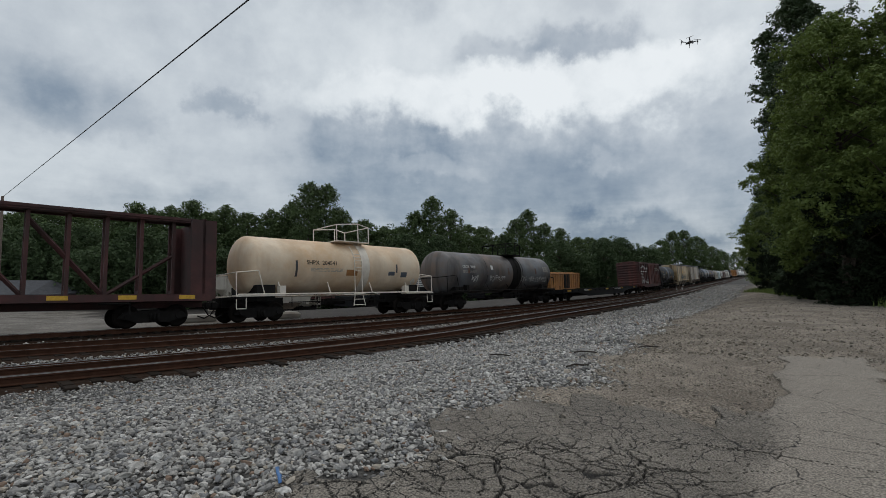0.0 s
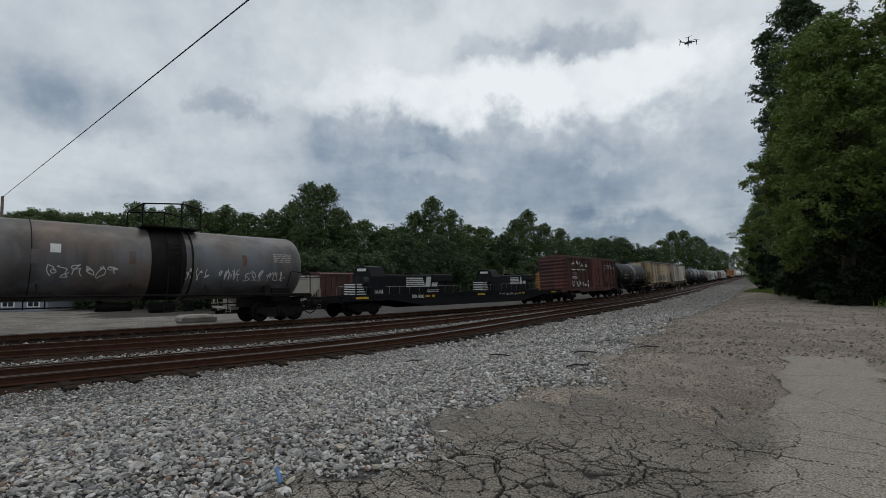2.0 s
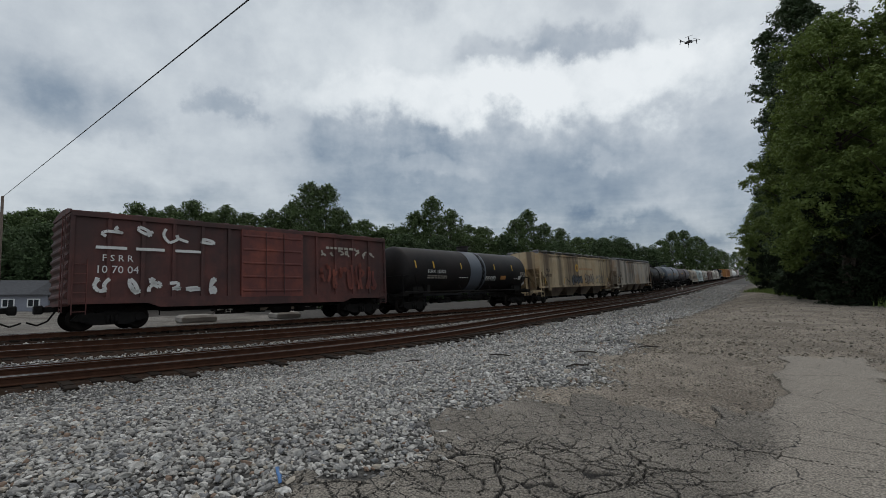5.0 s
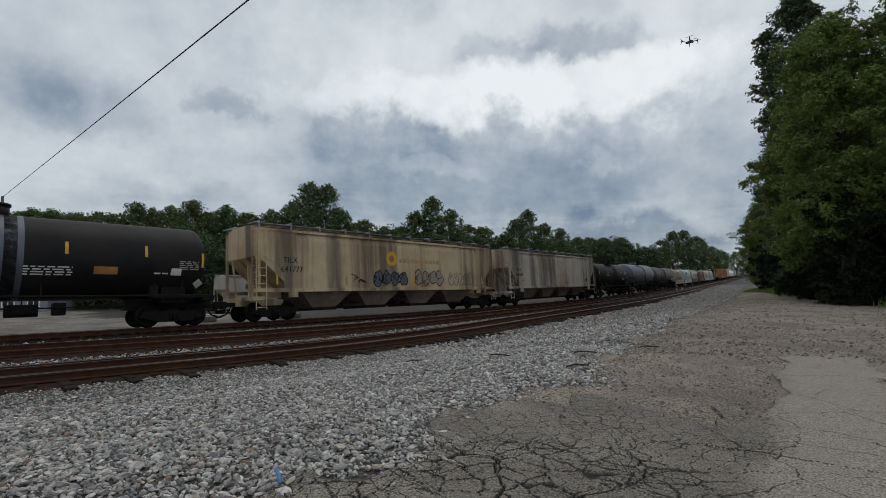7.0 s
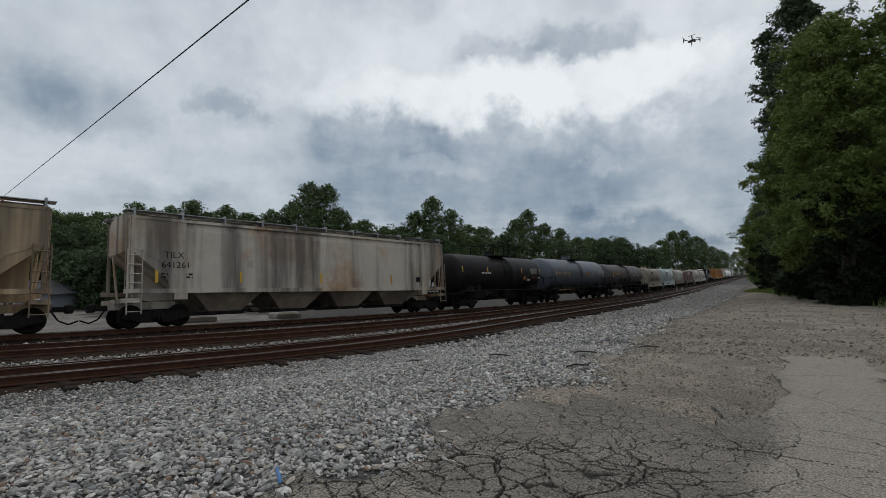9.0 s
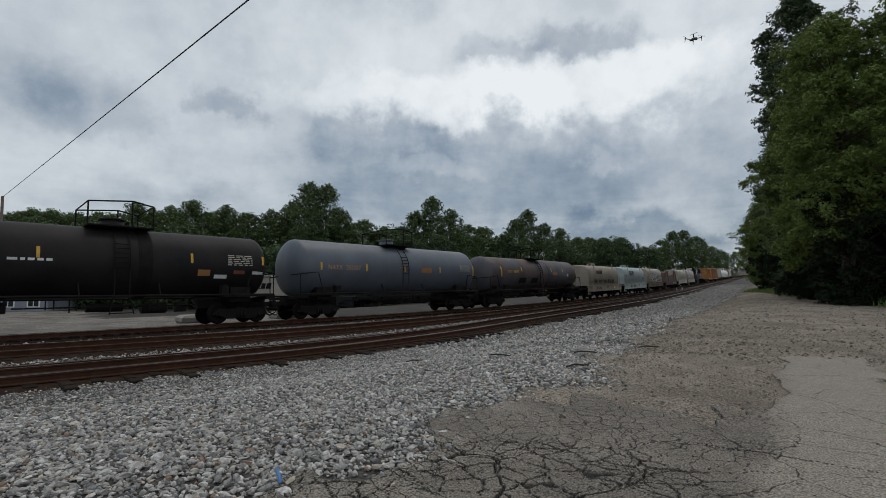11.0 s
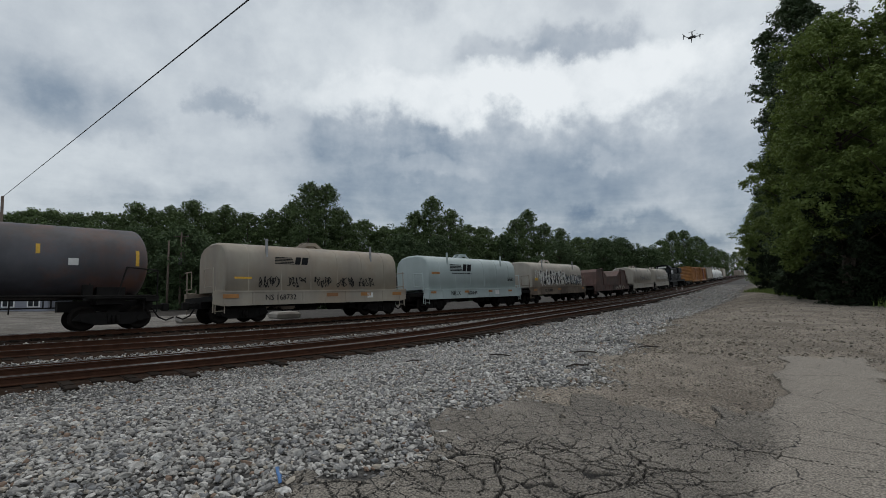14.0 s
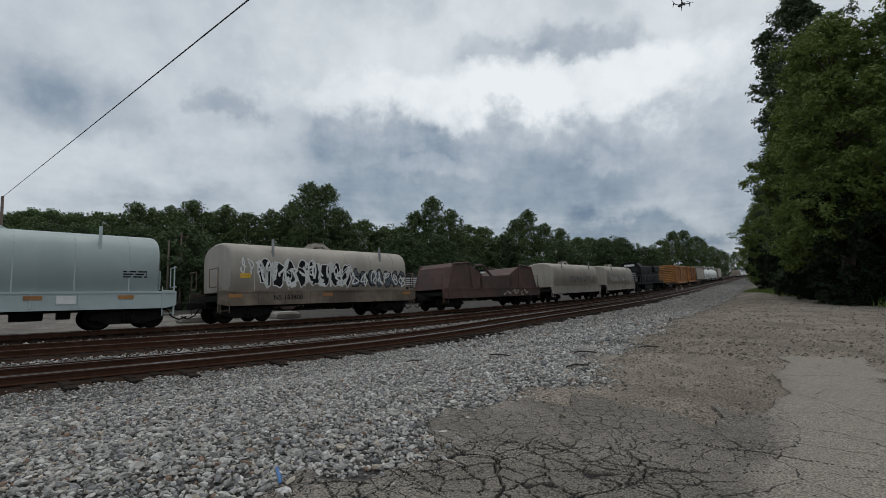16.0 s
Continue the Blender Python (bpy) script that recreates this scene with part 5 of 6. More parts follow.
# ---------------------------------------------------------------- trees
def leaf_cloud(rng, centres, radii, n, size, squash=0.8, tufts=7, folded=True):
    """Leaves in tufts on the skins of many clumps: small folded blades that face outwards and up."""
    m = len(centres) * tufts
    d = rng.standard_normal((m, 3))
    d[:, 2] += 0.35
    d /= np.linalg.norm(d, axis=1)[:, None]
    c = np.repeat(np.arange(len(centres)), tufts)
    tr = radii[c] * rng.uniform(0.28, 0.60, m)
    tc = centres[c] + d * (radii[c] * rng.uniform(0.35, 0.95, m))[:, None] * (1, 1, squash)
    k = rng.choice(m, n, p=tr ** 2 / (tr ** 2).sum())
    d = rng.standard_normal((n, 3))
    d[:, 2] += 0.25
    d /= np.linalg.norm(d, axis=1)[:, None]
    p = tc[k] + d * (tr[k] * rng.uniform(0.45, 1.12, n))[:, None] * (1, 1, 0.75)
    nrm = d + 0.45 * rng.standard_normal((n, 3)) + (0, 0, 0.55)
    nrm /= np.linalg.norm(nrm, axis=1)[:, None]
    u = np.cross(nrm, rng.standard_normal((n, 3)))
    u /= np.linalg.norm(u, axis=1)[:, None]
    w = np.cross(nrm, u)
    sz = size * rng.uniform(0.6, 1.4, n)[:, None]
    a, b = p - u * sz, p + u * sz
    c, e = p + w * sz * 0.62 - nrm * sz * 0.22, p - w * sz * 0.62 - nrm * sz * 0.22
    if not folded:
        return np.stack([a, e * 1.1 - p * 0.1, b * 0.8 + c * 0.4 - p * 0.2], 1).reshape(-1, 3), np.arange(n * 3).reshape(-1, 3)
    v = np.stack([a, e, b, c], 1).reshape(-1, 3)
    i = np.arange(n) * 4
    f = np.stack([np.stack([i, i + 1, i + 2], -1), np.stack([i, i + 2, i + 3], -1)], 1).reshape(-1, 3)
    return v, f


def make_tree(name, label, height, spread, leaf, n, mat, seed, trunk=0.22, low=0.25, clumps=46, group="trees", size=(0.14, 0.30), top=0.95, wide=0.4, point=3.2, folded=True):
    """A broadleaf tree: wide is the height of its broadest part, point how blunt its top is."""
    rng = np.random.default_rng(seed)
    t = thing(name, label, "tree", group)
    bm = bmesh.new()
    lean = rng.uniform(-0.04, 0.04, 2) * height
    pts = [Vector((lean[0] * q, lean[1] * q, height * 0.92 * q)) for q in np.linspace(0, 1, 6)]
    for i in range(5):
        rod(bm, pts[i], pts[i + 1], trunk * (1 - 0.18 * i), 8, r2=trunk * (1 - 0.18 * (i + 1)))
    lobes = [(rng.uniform(0, 2 * math.pi), rng.uniform(0.1, 1.0), rng.uniform(0.9, 1.3)) for _ in range(12)]
    cs, rs = [], []
    for i in range(clumps):
        u = (i + rng.random()) / clumps
        q = low + (1 - low) * u
        prof = (0.72 + 0.28 * math.sin(min(1.0, u / wide) * math.pi / 2)) * (1 - max(0.0, (u - wide) / (1 - wide)) ** point) ** 0.6
        a = rng.uniform(0, 2 * math.pi)
        bulge = max(0.66, *(r * math.exp(-(math.sin((a - la) / 2) ** 2) * 7 - ((u - lu) * 5.0) ** 2) for la, lu, r in lobes))
        reach = spread * prof * bulge * math.sqrt(rng.uniform(0.15, 1.0))
        c = np.array([math.cos(a) * reach + lean[0] * q, math.sin(a) * reach + lean[1] * q, height * q * top])
        cs.append(c)
        rs.append(spread * rng.uniform(*size) * (1 - 0.15 * u))
        if i % 4 == 0:
            z = max(height * low * 0.8, c[2] - reach * 0.7)
            rod(bm, (lean[0] * z / height, lean[1] * z / height, z), c, trunk * 0.28, 5, r2=trunk * 0.07)
    part("trunk", finish(bm), M["bark"], t)
    v, f = leaf_cloud(rng, np.array(cs), np.array(rs), n, leaf, folded=folded)
    raw_mesh("crown", v, f, mat, t)
    return t


def plan(px, depth):
    """Plan point on a bearing given by its share of the picture's half width."""
    return (px - 784) / 856.5 * depth, depth


def plant(tree, px, depth, turn, first, sink=0.0):
    x, y = plan(px, depth)
    s, off = line_coords(np.array([x]), np.array([y]))
    z = float(ground_z(s, off)[0]) - 0.1 - sink
    m = pose(x, y, z, 0, 0, turn)
    if first:
        tree.matrix_basis = m
        return tree
    return copy_thing(tree, m)


# the wood behind the yard: a few kinds, repeated
KINDS = ((15.0, 4.6, "leaf_far"), (17.0, 5.0, "leaf_far2"), (13.0, 5.2, "leaf_far"), (23.0, 5.2, "leaf_far2"), (9.5, 5.0, "leaf_far"), (15.8, 3.0, "leaf_far2"), (6.0, 4.4, "leaf_far2"))
FAR = [make_tree("tree", "tall dense green broadleaf tree at the wood's edge", h, sp, 0.25, 15000, M[mt], 20 + i, trunk=0.2, low=0.03, clumps=150, size=(0.22, 0.36), wide=(0.5, 0.65, 0.6, 0.45, 0.6, 0.4, 0.6)[i], point=(2.6, 3.2, 2.8, 2.2, 3.0, 2.0, 3.0)[i], folded=False, group="wood behind the yard")
       for i, (h, sp, mt) in enumerate(KINDS)]
_used = set()


def far_tree(kind, px, depth, turn, sink=0.0):
    t = plant(FAR[kind], px, depth, turn, kind not in _used, sink)
    _used.add(kind)
    return t


def wood_edge():
    rnd = random.Random(11)
    # wood by picture column, distance and skyline row, sunk to fit the camera's view
    for px, d, sky in SKYLINE:
        x, y = plan(px, d)
        s, off = line_coords(np.array([x]), np.array([y]))
        need = 2.9 + (489 - sky) / 856.5 * d - float(ground_z(s, off)[0]) + 0.7
        kind = min((0, 1, 2, 3, 4, 5) if px < 500 else (0, 1, 2, 3, 4), key=lambda k: abs(KINDS[k][0] * 0.97 - need) * (1 if KINDS[k][0] * 0.97 > need else 6) + rnd.uniform(0, 1.2))
        far_tree(kind, px, d, rnd.uniform(0, 360), sink=max(0.0, KINDS[kind][0] * 0.97 - need))
    for i in range(17):
        px = -60 + i * 75 + rnd.uniform(-15, 15)
        d = 98 + max(0, px - 560) * 0.11
        far_tree(2, px, d, rnd.uniform(0, 360), sink=1.0 + max(0, px - 560) * 0.004)
    for i in range(32):
        px = -70 + i * 39 + rnd.uniform(-12, 12)
        d = 73 + max(0, px - 560) * 0.085 + rnd.uniform(-3, 4)
        far_tree(rnd.choice((4, 6, 4, 2)), px, d, rnd.uniform(0, 360), sink=rnd.uniform(0, 1.2))


SKYLINE = [(-60, 84, 385), (-20, 82, 382), (20, 84, 384), (60, 86, 378), (95, 84, 380), (130, 88, 384), (165, 90, 380), (200, 86, 386), (235, 86, 366), (268, 90, 376), (300, 88, 372), (335, 84, 362), (370, 88, 380),
           (400, 86, 372), (440, 90, 380), (480, 92, 378), (515, 94, 366), (545, 90, 318), (575, 92, 320), (605, 94, 378), (640, 98, 396), (675, 100, 408), (705, 104, 408), (735, 104, 380), (765, 106, 354), (795, 104, 376), (825, 110, 404),
           (855, 116, 406), (890, 118, 420), (912, 120, 392), (935, 124, 376), (962, 126, 400), (990, 134, 408), (1020, 146, 424), (1045, 150, 424), (1075, 165, 432), (1100, 175, 434), (1125, 190, 446), (1150, 210, 456),
           (1172, 172, 428), (1190, 165, 412), (1212, 168, 410), (1235, 176, 420), (1258, 225, 438), (1280, 275, 446), (1300, 400, 446), (1315, 450, 448), (1330, 520, 450), (1345, 540, 450)]
wood_edge()


def deep_wood():
    """The closed mass of wood behind the first trees."""
    rng = np.random.default_rng(77)
    n = 1300
    px = rng.uniform(-120, 1296, n)
    d = 108 + np.clip(px - 500, 0, None) * 0.15 + np.clip(px - 1040, 0, None) * 0.35 + rng.uniform(0, 14, n)
    sky = np.interp(px, [-120, 0, 500, 560, 640, 760, 900, 1000, 1100, 1150, 1200, 1260, 1345], [392, 392, 390, 372, 405, 395, 425, 420, 440, 456, 424, 436, 440])
    x, y = (px - 784) / 856.5 * d, d
    top = 2.9 + (489 - sky) / 856.5 * d
    z = -2 + (top + 0.2) * rng.random(n) ** 0.6
    r = rng.uniform(2.0, 3.6, n)
    v, f = leaf_cloud(rng, np.stack([x, y, z], -1), r, 90000, 0.40, folded=False)
    tagged(raw_mesh("woodland", v, f, M["leaf_far"]), "dense dark green wood behind the yard", "woodland", kind="stuff")


deep_wood()


# ---------------------------------------------------------------- the big trees beside the lot
def lot_trees():
    g = "trees beside the lot"
    big = make_tree("tree", "very tall dark green broadleaf tree beside the gravel lot", 27.0, 4.7, 0.165, 62000, M["leaf_dark"], 61, trunk=0.38, low=0.06, clumps=300, group=g, size=(0.17, 0.30), wide=0.7, point=3.0, folded=False)
    mid = make_tree("tree", "yellow-green broadleaf tree beside the gravel lot", 17.0, 4.1, 0.09, 42000, M["leaf_near"], 62, trunk=0.26, low=0.24, clumps=210, group=g, size=(0.15, 0.28), wide=0.5, point=2.4)
    # low trees: understory shade is put into their leaf colour
    low = make_tree("tree", "low dense green tree at the lot's edge", 8.0, 3.1, 0.11, 22000, M["leaf_low_shaded"], 63, trunk=0.16, low=0.02, clumps=130, group=g, size=(0.13, 0.26), folded=False)
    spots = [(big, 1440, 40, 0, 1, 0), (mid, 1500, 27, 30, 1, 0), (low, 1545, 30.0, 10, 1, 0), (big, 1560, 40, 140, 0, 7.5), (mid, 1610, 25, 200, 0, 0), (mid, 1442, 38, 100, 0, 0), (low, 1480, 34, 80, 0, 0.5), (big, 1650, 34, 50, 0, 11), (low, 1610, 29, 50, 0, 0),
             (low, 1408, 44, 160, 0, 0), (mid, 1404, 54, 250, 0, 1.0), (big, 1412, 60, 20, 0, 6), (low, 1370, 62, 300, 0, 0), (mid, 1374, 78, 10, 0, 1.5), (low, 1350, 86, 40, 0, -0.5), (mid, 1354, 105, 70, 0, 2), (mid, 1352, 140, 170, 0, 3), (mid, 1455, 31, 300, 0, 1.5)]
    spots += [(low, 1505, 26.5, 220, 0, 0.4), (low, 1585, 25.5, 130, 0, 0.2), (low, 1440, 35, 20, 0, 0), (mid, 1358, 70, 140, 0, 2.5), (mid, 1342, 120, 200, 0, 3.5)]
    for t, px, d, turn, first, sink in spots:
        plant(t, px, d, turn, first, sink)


lot_trees()


def verge():
    """Weeds and grass along the foot of the trees."""
    rng = np.random.default_rng(9)
    n = 9000
    u = rng.random(n) ** 0.7
    x, y = 21.5 + (47.5 - 21.5) * (1 - u) + rng.normal(0, 0.5, n), 21.5 + (76.0 - 21.5) * (1 - u) + rng.normal(0, 0.5, n)
    side = rng.uniform(-0.3, 2.2, n)
    x = x + side
    s, off = line_coords(x, y)
    z = ground_z(s, off)
    h = rng.uniform(0.12, 0.55, n)
    a = rng.uniform(0, 6.28, n)
    w = 0.03 + 0.02 * rng.random(n)
    lx, ly = rng.normal(0, 0.12, n), rng.normal(0, 0.12, n)
    p0 = np.stack([x - np.cos(a) * w, y - np.sin(a) * w, z], -1)
    p1 = np.stack([x + np.cos(a) * w, y + np.sin(a) * w, z], -1)
    p2 = np.stack([x + lx, y + ly, z + h], -1)
    v = np.stack([p0, p1, p2], 1).reshape(-1, 3)
    tagged(raw_mesh("grass_verge", v, np.arange(n * 3).reshape(-1, 3), M["leaf_near"]), "bright green weeds and grass under the trees", "grass", kind="stuff")


verge()


# ---------------------------------------------------------------- hill far behind
def hill():
    n = 60
    v, f = [], []
    for i in range(n + 1):
        a = radians(-75 + 95 * i / n)
        hgt = 55 + 22 * math.sin(i * 0.21 + 1.0) + 5 * math.sin(i * 0.9) + 3 * math.sin(i * 2.3)
        hgt *= 0.35 + 0.65 * float(smooth((40 - i) / 30))
        for r, z in ((520, -2), (560, hgt * 0.6), (620, hgt), (900, hgt * 0.6), (1000, -2)):
            v.append((r * math.sin(a), r * math.cos(a), z))
    for i in range(n):
        for j in range(4):
            f.append((i * 5 + j, (i + 1) * 5 + j, (i + 1) * 5 + j + 1, i * 5 + j + 1))
    tagged(raw_mesh("backdrop", v, f, M["hill"], None, None, True), "distant dark wooded hill", "hill", kind="structure")


hill()


# ---------------------------------------------------------------- building, poles and wire
def building():
    b = thing("building", "long low grey-blue building with dark roof", "building")
    L, W, H = 34.0, 8.0, 2.7
    bm = bmesh.new()
    box(bm, -L, 0, 0, W, 0, H)
    part("wall", finish(bm), M["wall"], b)
    bm = bmesh.new()
    loft(bm, [[(x, -0.5, H), (x, W / 2, H + 1.75), (x, W + 0.5, H), (x, W + 0.5, H - 0.12), (x, -0.5, H - 0.12)] if x < -3.5 else [(x, -0.5, H), (x, W / 2, H + (1.75 if x < -1 else 0.05)), (x, W + 0.5, H), (x, W + 0.5, H - 0.12), (x, -0.5, H - 0.12)] for x in (-L - 0.5, -2.0, 0.5)], smooth_faces=False)
    part("roof", finish(bm), M["roof"], b)
    for i in range(7):
        x = -1.6 - i * 2.9
        f = bmesh.new()
        box(f, x - 0.75, x + 0.75, -0.06, 0.02, 1.05, 2.15)
        w = part("window", finish(f), M["trim"], b)
        for k in (-1, 1):
            f = bmesh.new()
            box(f, x + k * 0.32 - 0.27, x + k * 0.32 + 0.27, -0.075, -0.05, 1.17, 2.03)
            part("pane", finish(f), M["glass"], w)
    x, y = plan(88, 62)
    b.matrix_basis = pose(x, y, -2.2, 0, 0, 8)


building()


def pole(label, px, depth, height, arm=True, box_on=False):
    p = thing("utility_pole", label, "utility pole", "utility poles")
    bm = bmesh.new()
    rod(bm, (0, 0, 0), (0, 0, height), 0.16, 10, r2=0.11)
    part("shaft", finish(bm), M["wood"], p)
    if arm:
        bm = bmesh.new()
        box(bm, -1.0, 1.0, -0.06, 0.06, height - 0.7, height - 0.58)
        part("crossarm", finish(bm), M["wood"], p)
        for x in (-0.9, 0.9):
            bm = bmesh.new()
            rod(bm, (x, 0, height - 0.58), (x, 0, height - 0.4), 0.05, 8)
            part("insulator", finish(bm), M["galv"], p)
    if box_on:
        bm = bmesh.new()
        rod(bm, (0.1, -0.35, height * 0.58), (0.1, -0.35, height * 0.58 + 0.95), 0.27, 14)
        part("transformer", finish(bm), M["galv"], p)
    x, y = plan(px, depth)
    s, off = line_coords(np.array([x]), np.array([y]))
    p.matrix_basis = pose(x, y, float(ground_z(s, off)[0]) - 0.1)
    return p


pole("weathered wooden utility pole carrying a cable", -1.2, 44, 11.8, arm=False)
pole("thin wooden utility pole behind the yard", 298, 66, 9.6, arm=False)
pole("wooden utility pole with crossarm and transformer", 320, 68, 11.0, True, True)
pole("thin pale pole behind the yard's parked cars", 1040, 118, 6.8, arm=False)
pole("thin pole among the yard's parked cars", 892, 90, 6.5, arm=False)


def cable(name, label, a, b, sag, r=0.012):
    a, b = Vector(a), Vector(b)
    bm = bmesh.new()
    side = (b - a).cross(Vector((0, 0, 1))).normalized()
    over = side.cross(b - a).normalized()
    pts = [a.lerp(b, q) - Vector((0, 0, sag * 4 * q * (1 - q))) for q in np.linspace(0, 1, 25)]
    loft(bm, [[tuple(p + side * r * math.cos(w) + over * r * math.sin(w)) for w in np.linspace(0, 2 * math.pi, 6, endpoint=False)] for p in pts])
    tagged(link(name, finish(bm), M["wire"]), label, "cable")


cable("overhead_cable", "thin black overhead cable on a pole", (-40.33, 44.0, 10.06), (3.54, 4.75, 10.36), 0.0, 0.021)


# ---------------------------------------------------------------- parked in the yard
def park(car, s, off, base):
    """Stand a car on a yard track, base metres below the main rail."""
    car.matrix_basis = line_pose(s, off, base - 0.0)


yard_hopper = hopper_car("cream covered hopper car parked in the yard", 13.2, M["palegrey"], 9, bays=2, name="hopper_car")
tagged(yard_hopper, group="cars parked in the yard")
maker_mark(yard_hopper, -4.0, 3.1, 3.2, M["black"], x=1.6)
park(yard_hopper, 53.4, -32, -2.25)
yard_box = box_car("dull red box car parked in the yard", 13.0, M["maroon"], M["maroon_red"], 8)
tagged(yard_box, group="cars parked in the yard")
park(yard_box, 68.5, -34, -1.65)
yard_loco = locomotive("black diesel locomotive with white nose bars parked in the yard", group="locomotives parked in the yard", high=4.9)
lettering(yard_loco, "1644", -6.9, 1.75, 0.5, M["white"], x=1.52)
maker_mark(yard_loco, -1.0, 2.45, 6.2, M["white"], x=0.99)
data_block(yard_loco, 3.0, 1.75, 2.4, 0.4, M["white"], None, 0.99, 2, 3)
park(yard_loco, 65.3, -20, -1.35)
yard_loco2 = locomotive("black diesel locomotive parked behind another in the yard", group="locomotives parked in the yard", high=4.8)
maker_mark(yard_loco2, -0.5, 2.45, 6.0, M["white"], x=0.99)
park(yard_loco2, 92.0, -20, -1.35)
for s0, lab in ((117.0, "ochre box car with black panel parked in the yard"), (154.0, "ochre and tan box car parked far along the yard")):
    yb = box_car(lab, 18.0, M["orange"], M["black"], 50, height=4.4)
    tagged(yb, group="cars parked in the yard")
    park(yb, s0, -20, -1.3)


# ---------------------------------------------------------------- the train
TRAIN = []


def run(car, s, length):
    TRAIN.append((car, s, max(2.0, length / 2 - 1.8)))
    return car


W, Y, K = M["white"], M["yellow"], M["black"]
run(centerbeam_car("brown lumber flat car with open centre truss, empty", 22.2), 20.2, 22.2)

c = run(tank_car("rust-stained cream tank car with pale railings", 13.4, 11.7, 1.42, 2.72, M["cream"], M["cream_pale"], bands=((1.05, 0.55, M["cream_pale"]),),
                 yellow=((-3.3, 2.1, 2.9, 0.12), (1.0, 2.4, 2.9, 0.12), (3.4, 2.4, 2.9, 0.12)), marks=M["rust_tank"], dome=False, seed=3, top_y=0.45), 38.4, 13.4)
T = (1.42, 2.72)
lettering(c, "SHPX  204541", -2.75, 2.72, 0.22, K, tank=T)
data_block(c, -2.5, 2.38, 2.0, 0.2, M["palegrey"], T, seed=2)
plate(c, 0.1, 2.35, 0.75, 0.32, M["orange"], T)
plate(c, 3.0, 2.35, 0.5, 0.22, M["slate"], T), plate(c, 4.0, 2.3, 0.5, 0.3, M["slate"], T)
plate(c, 4.9, 1.9, 0.42, 0.42, W, T, diamond=True)

c = run(tank_car("weathered grey tank car sprayed with white graffiti", 16.2, 15.3, 1.5, 2.62, M["steel_grey"], M["under"], bands=((1.3, 1.3, M["under"]), (2.2, 0.08, M["under"]), (-3.0, 0.03, M["under"])), dome=False, seed=4, top_y=1.5), 54.05, 16.2)
T = (1.5, 2.62)
lettering(c, "CRGX  8268", -6.0, 2.85, 0.2, W, tank=T)
data_block(c, -6.0, 2.5, 1.6, 0.2, M["palegrey"], T, seed=5)
plate(c, -2.35, 2.95, 0.3, 0.32, W, T)
for i, (a, b) in enumerate(((-4.9, -4.1), (-2.6, -0.4), (0.9, 2.9), (3.3, 4.2), (4.4, 6.4))):
    scrawl(c, a, b, 1.85, 2.4, W, 40 + i, tank=T, letters=5 + i % 3, thick=0.028, loops=6)
data_block(c, 5.8, 2.75, 0.9, 0.45, M["palegrey"], T, rows=5, seed=21)
for y in (-5.3, -2.9, 0.0, 4.4):
    plate(c, y, 2.7 + 0.1 * math.sin(y * 3), 0.22, 0.5, M["orange_rust"], T, name="rust_patch")

c = run(flat_car("long low black flat car, empty", 26.2, M["black"], 5), 76.3, 26.2)
lettering(c, "SIIX 0002", -7.4, 0.86, 0.2, W, x=1.56)
scrawl(c, 2.2, 5.0, 0.84, 1.04, W, 55, x=1.56, letters=9, thick=0.035)

c = run(box_car("maroon box car with white lettering and graffiti", 15.2, M["maroon"], M["maroon_red"], 6), 98.4, 15.2)
for i, y in enumerate((-6.3, -5.3, -4.2, -3.1)):
    scrawl(c, y - 0.1, y + 0.8, 3.2, 4.0, W, 160 + i, x=1.56, letters=1, thick=0.11, loops=4, name="emblem")
for a, b in ((-6.6, -5.6), (-5.3, -4.3), (-3.9, -2.9)):
    plate(c, (a + b) / 2, 3.05, b - a, 0.11, W, x=1.56, name="emblem")
lettering(c, "F S R R", -6.4, 2.55, 0.24, W, x=1.57)
lettering(c, "10 70 04", -6.6, 2.1, 0.28, W, x=1.57)
for i in range(6):
    scrawl(c, -6.6 + i * 0.78, -6.0 + i * 0.78, 1.25, 1.95, W, 170 + i, x=1.56, letters=1, thick=0.13, loops=5)
for i in range(7):
    scrawl(c, 3.0 + i * 0.52, 3.4 + i * 0.52, 3.15, 3.6, M["palegrey"], 180 + i, x=1.56, letters=1, thick=0.08, loops=4)
data_block(c, 3.3, 3.55, 1.9, 0.24, M["palegrey"], x=1.57, rows=1, seed=41)
scrawl(c, 2.9, 6.6, 1.4, 2.8, M["maroon_red"], 77, x=1.56, letters=9, thick=0.14)

c = run(tank_car("glossy black tank car with yellow stripes", 15.6, 14.9, 1.52, 2.68, M["black_tank"], M["under"], bands=((0.3, 1.9, M["slate"]), (0.9, 0.35, M["under"])),
                 yellow=[(y, 2.75, 3.2, 0.1) for y in (-6.3, -4.6, -1.7, 2.4, 4.9)] + [(7.0, 2.4, 3.0, 0.1)], seed=7, cage=False, top_y=0.6), 114.6, 15.6)
T = (1.52, 2.68)
lettering(c, "FURX  123725", -5.2, 2.45, 0.205, W, tank=T)
data_block(c, -5.2, 2.1, 2.0, 0.25, M["palegrey"], T, rows=2, seed=6)
plate(c, 3.6, 2.2, 0.75, 0.28, M["orange"], T)
data_block(c, -1.9, 2.15, 1.0, 0.1, W, T, rows=1, seed=7), data_block(c, 1.2, 2.0, 1.4, 0.35, W, T, rows=4, seed=8), data_block(c, 5.2, 2.1, 0.9, 0.12, W, T, rows=1, seed=9)
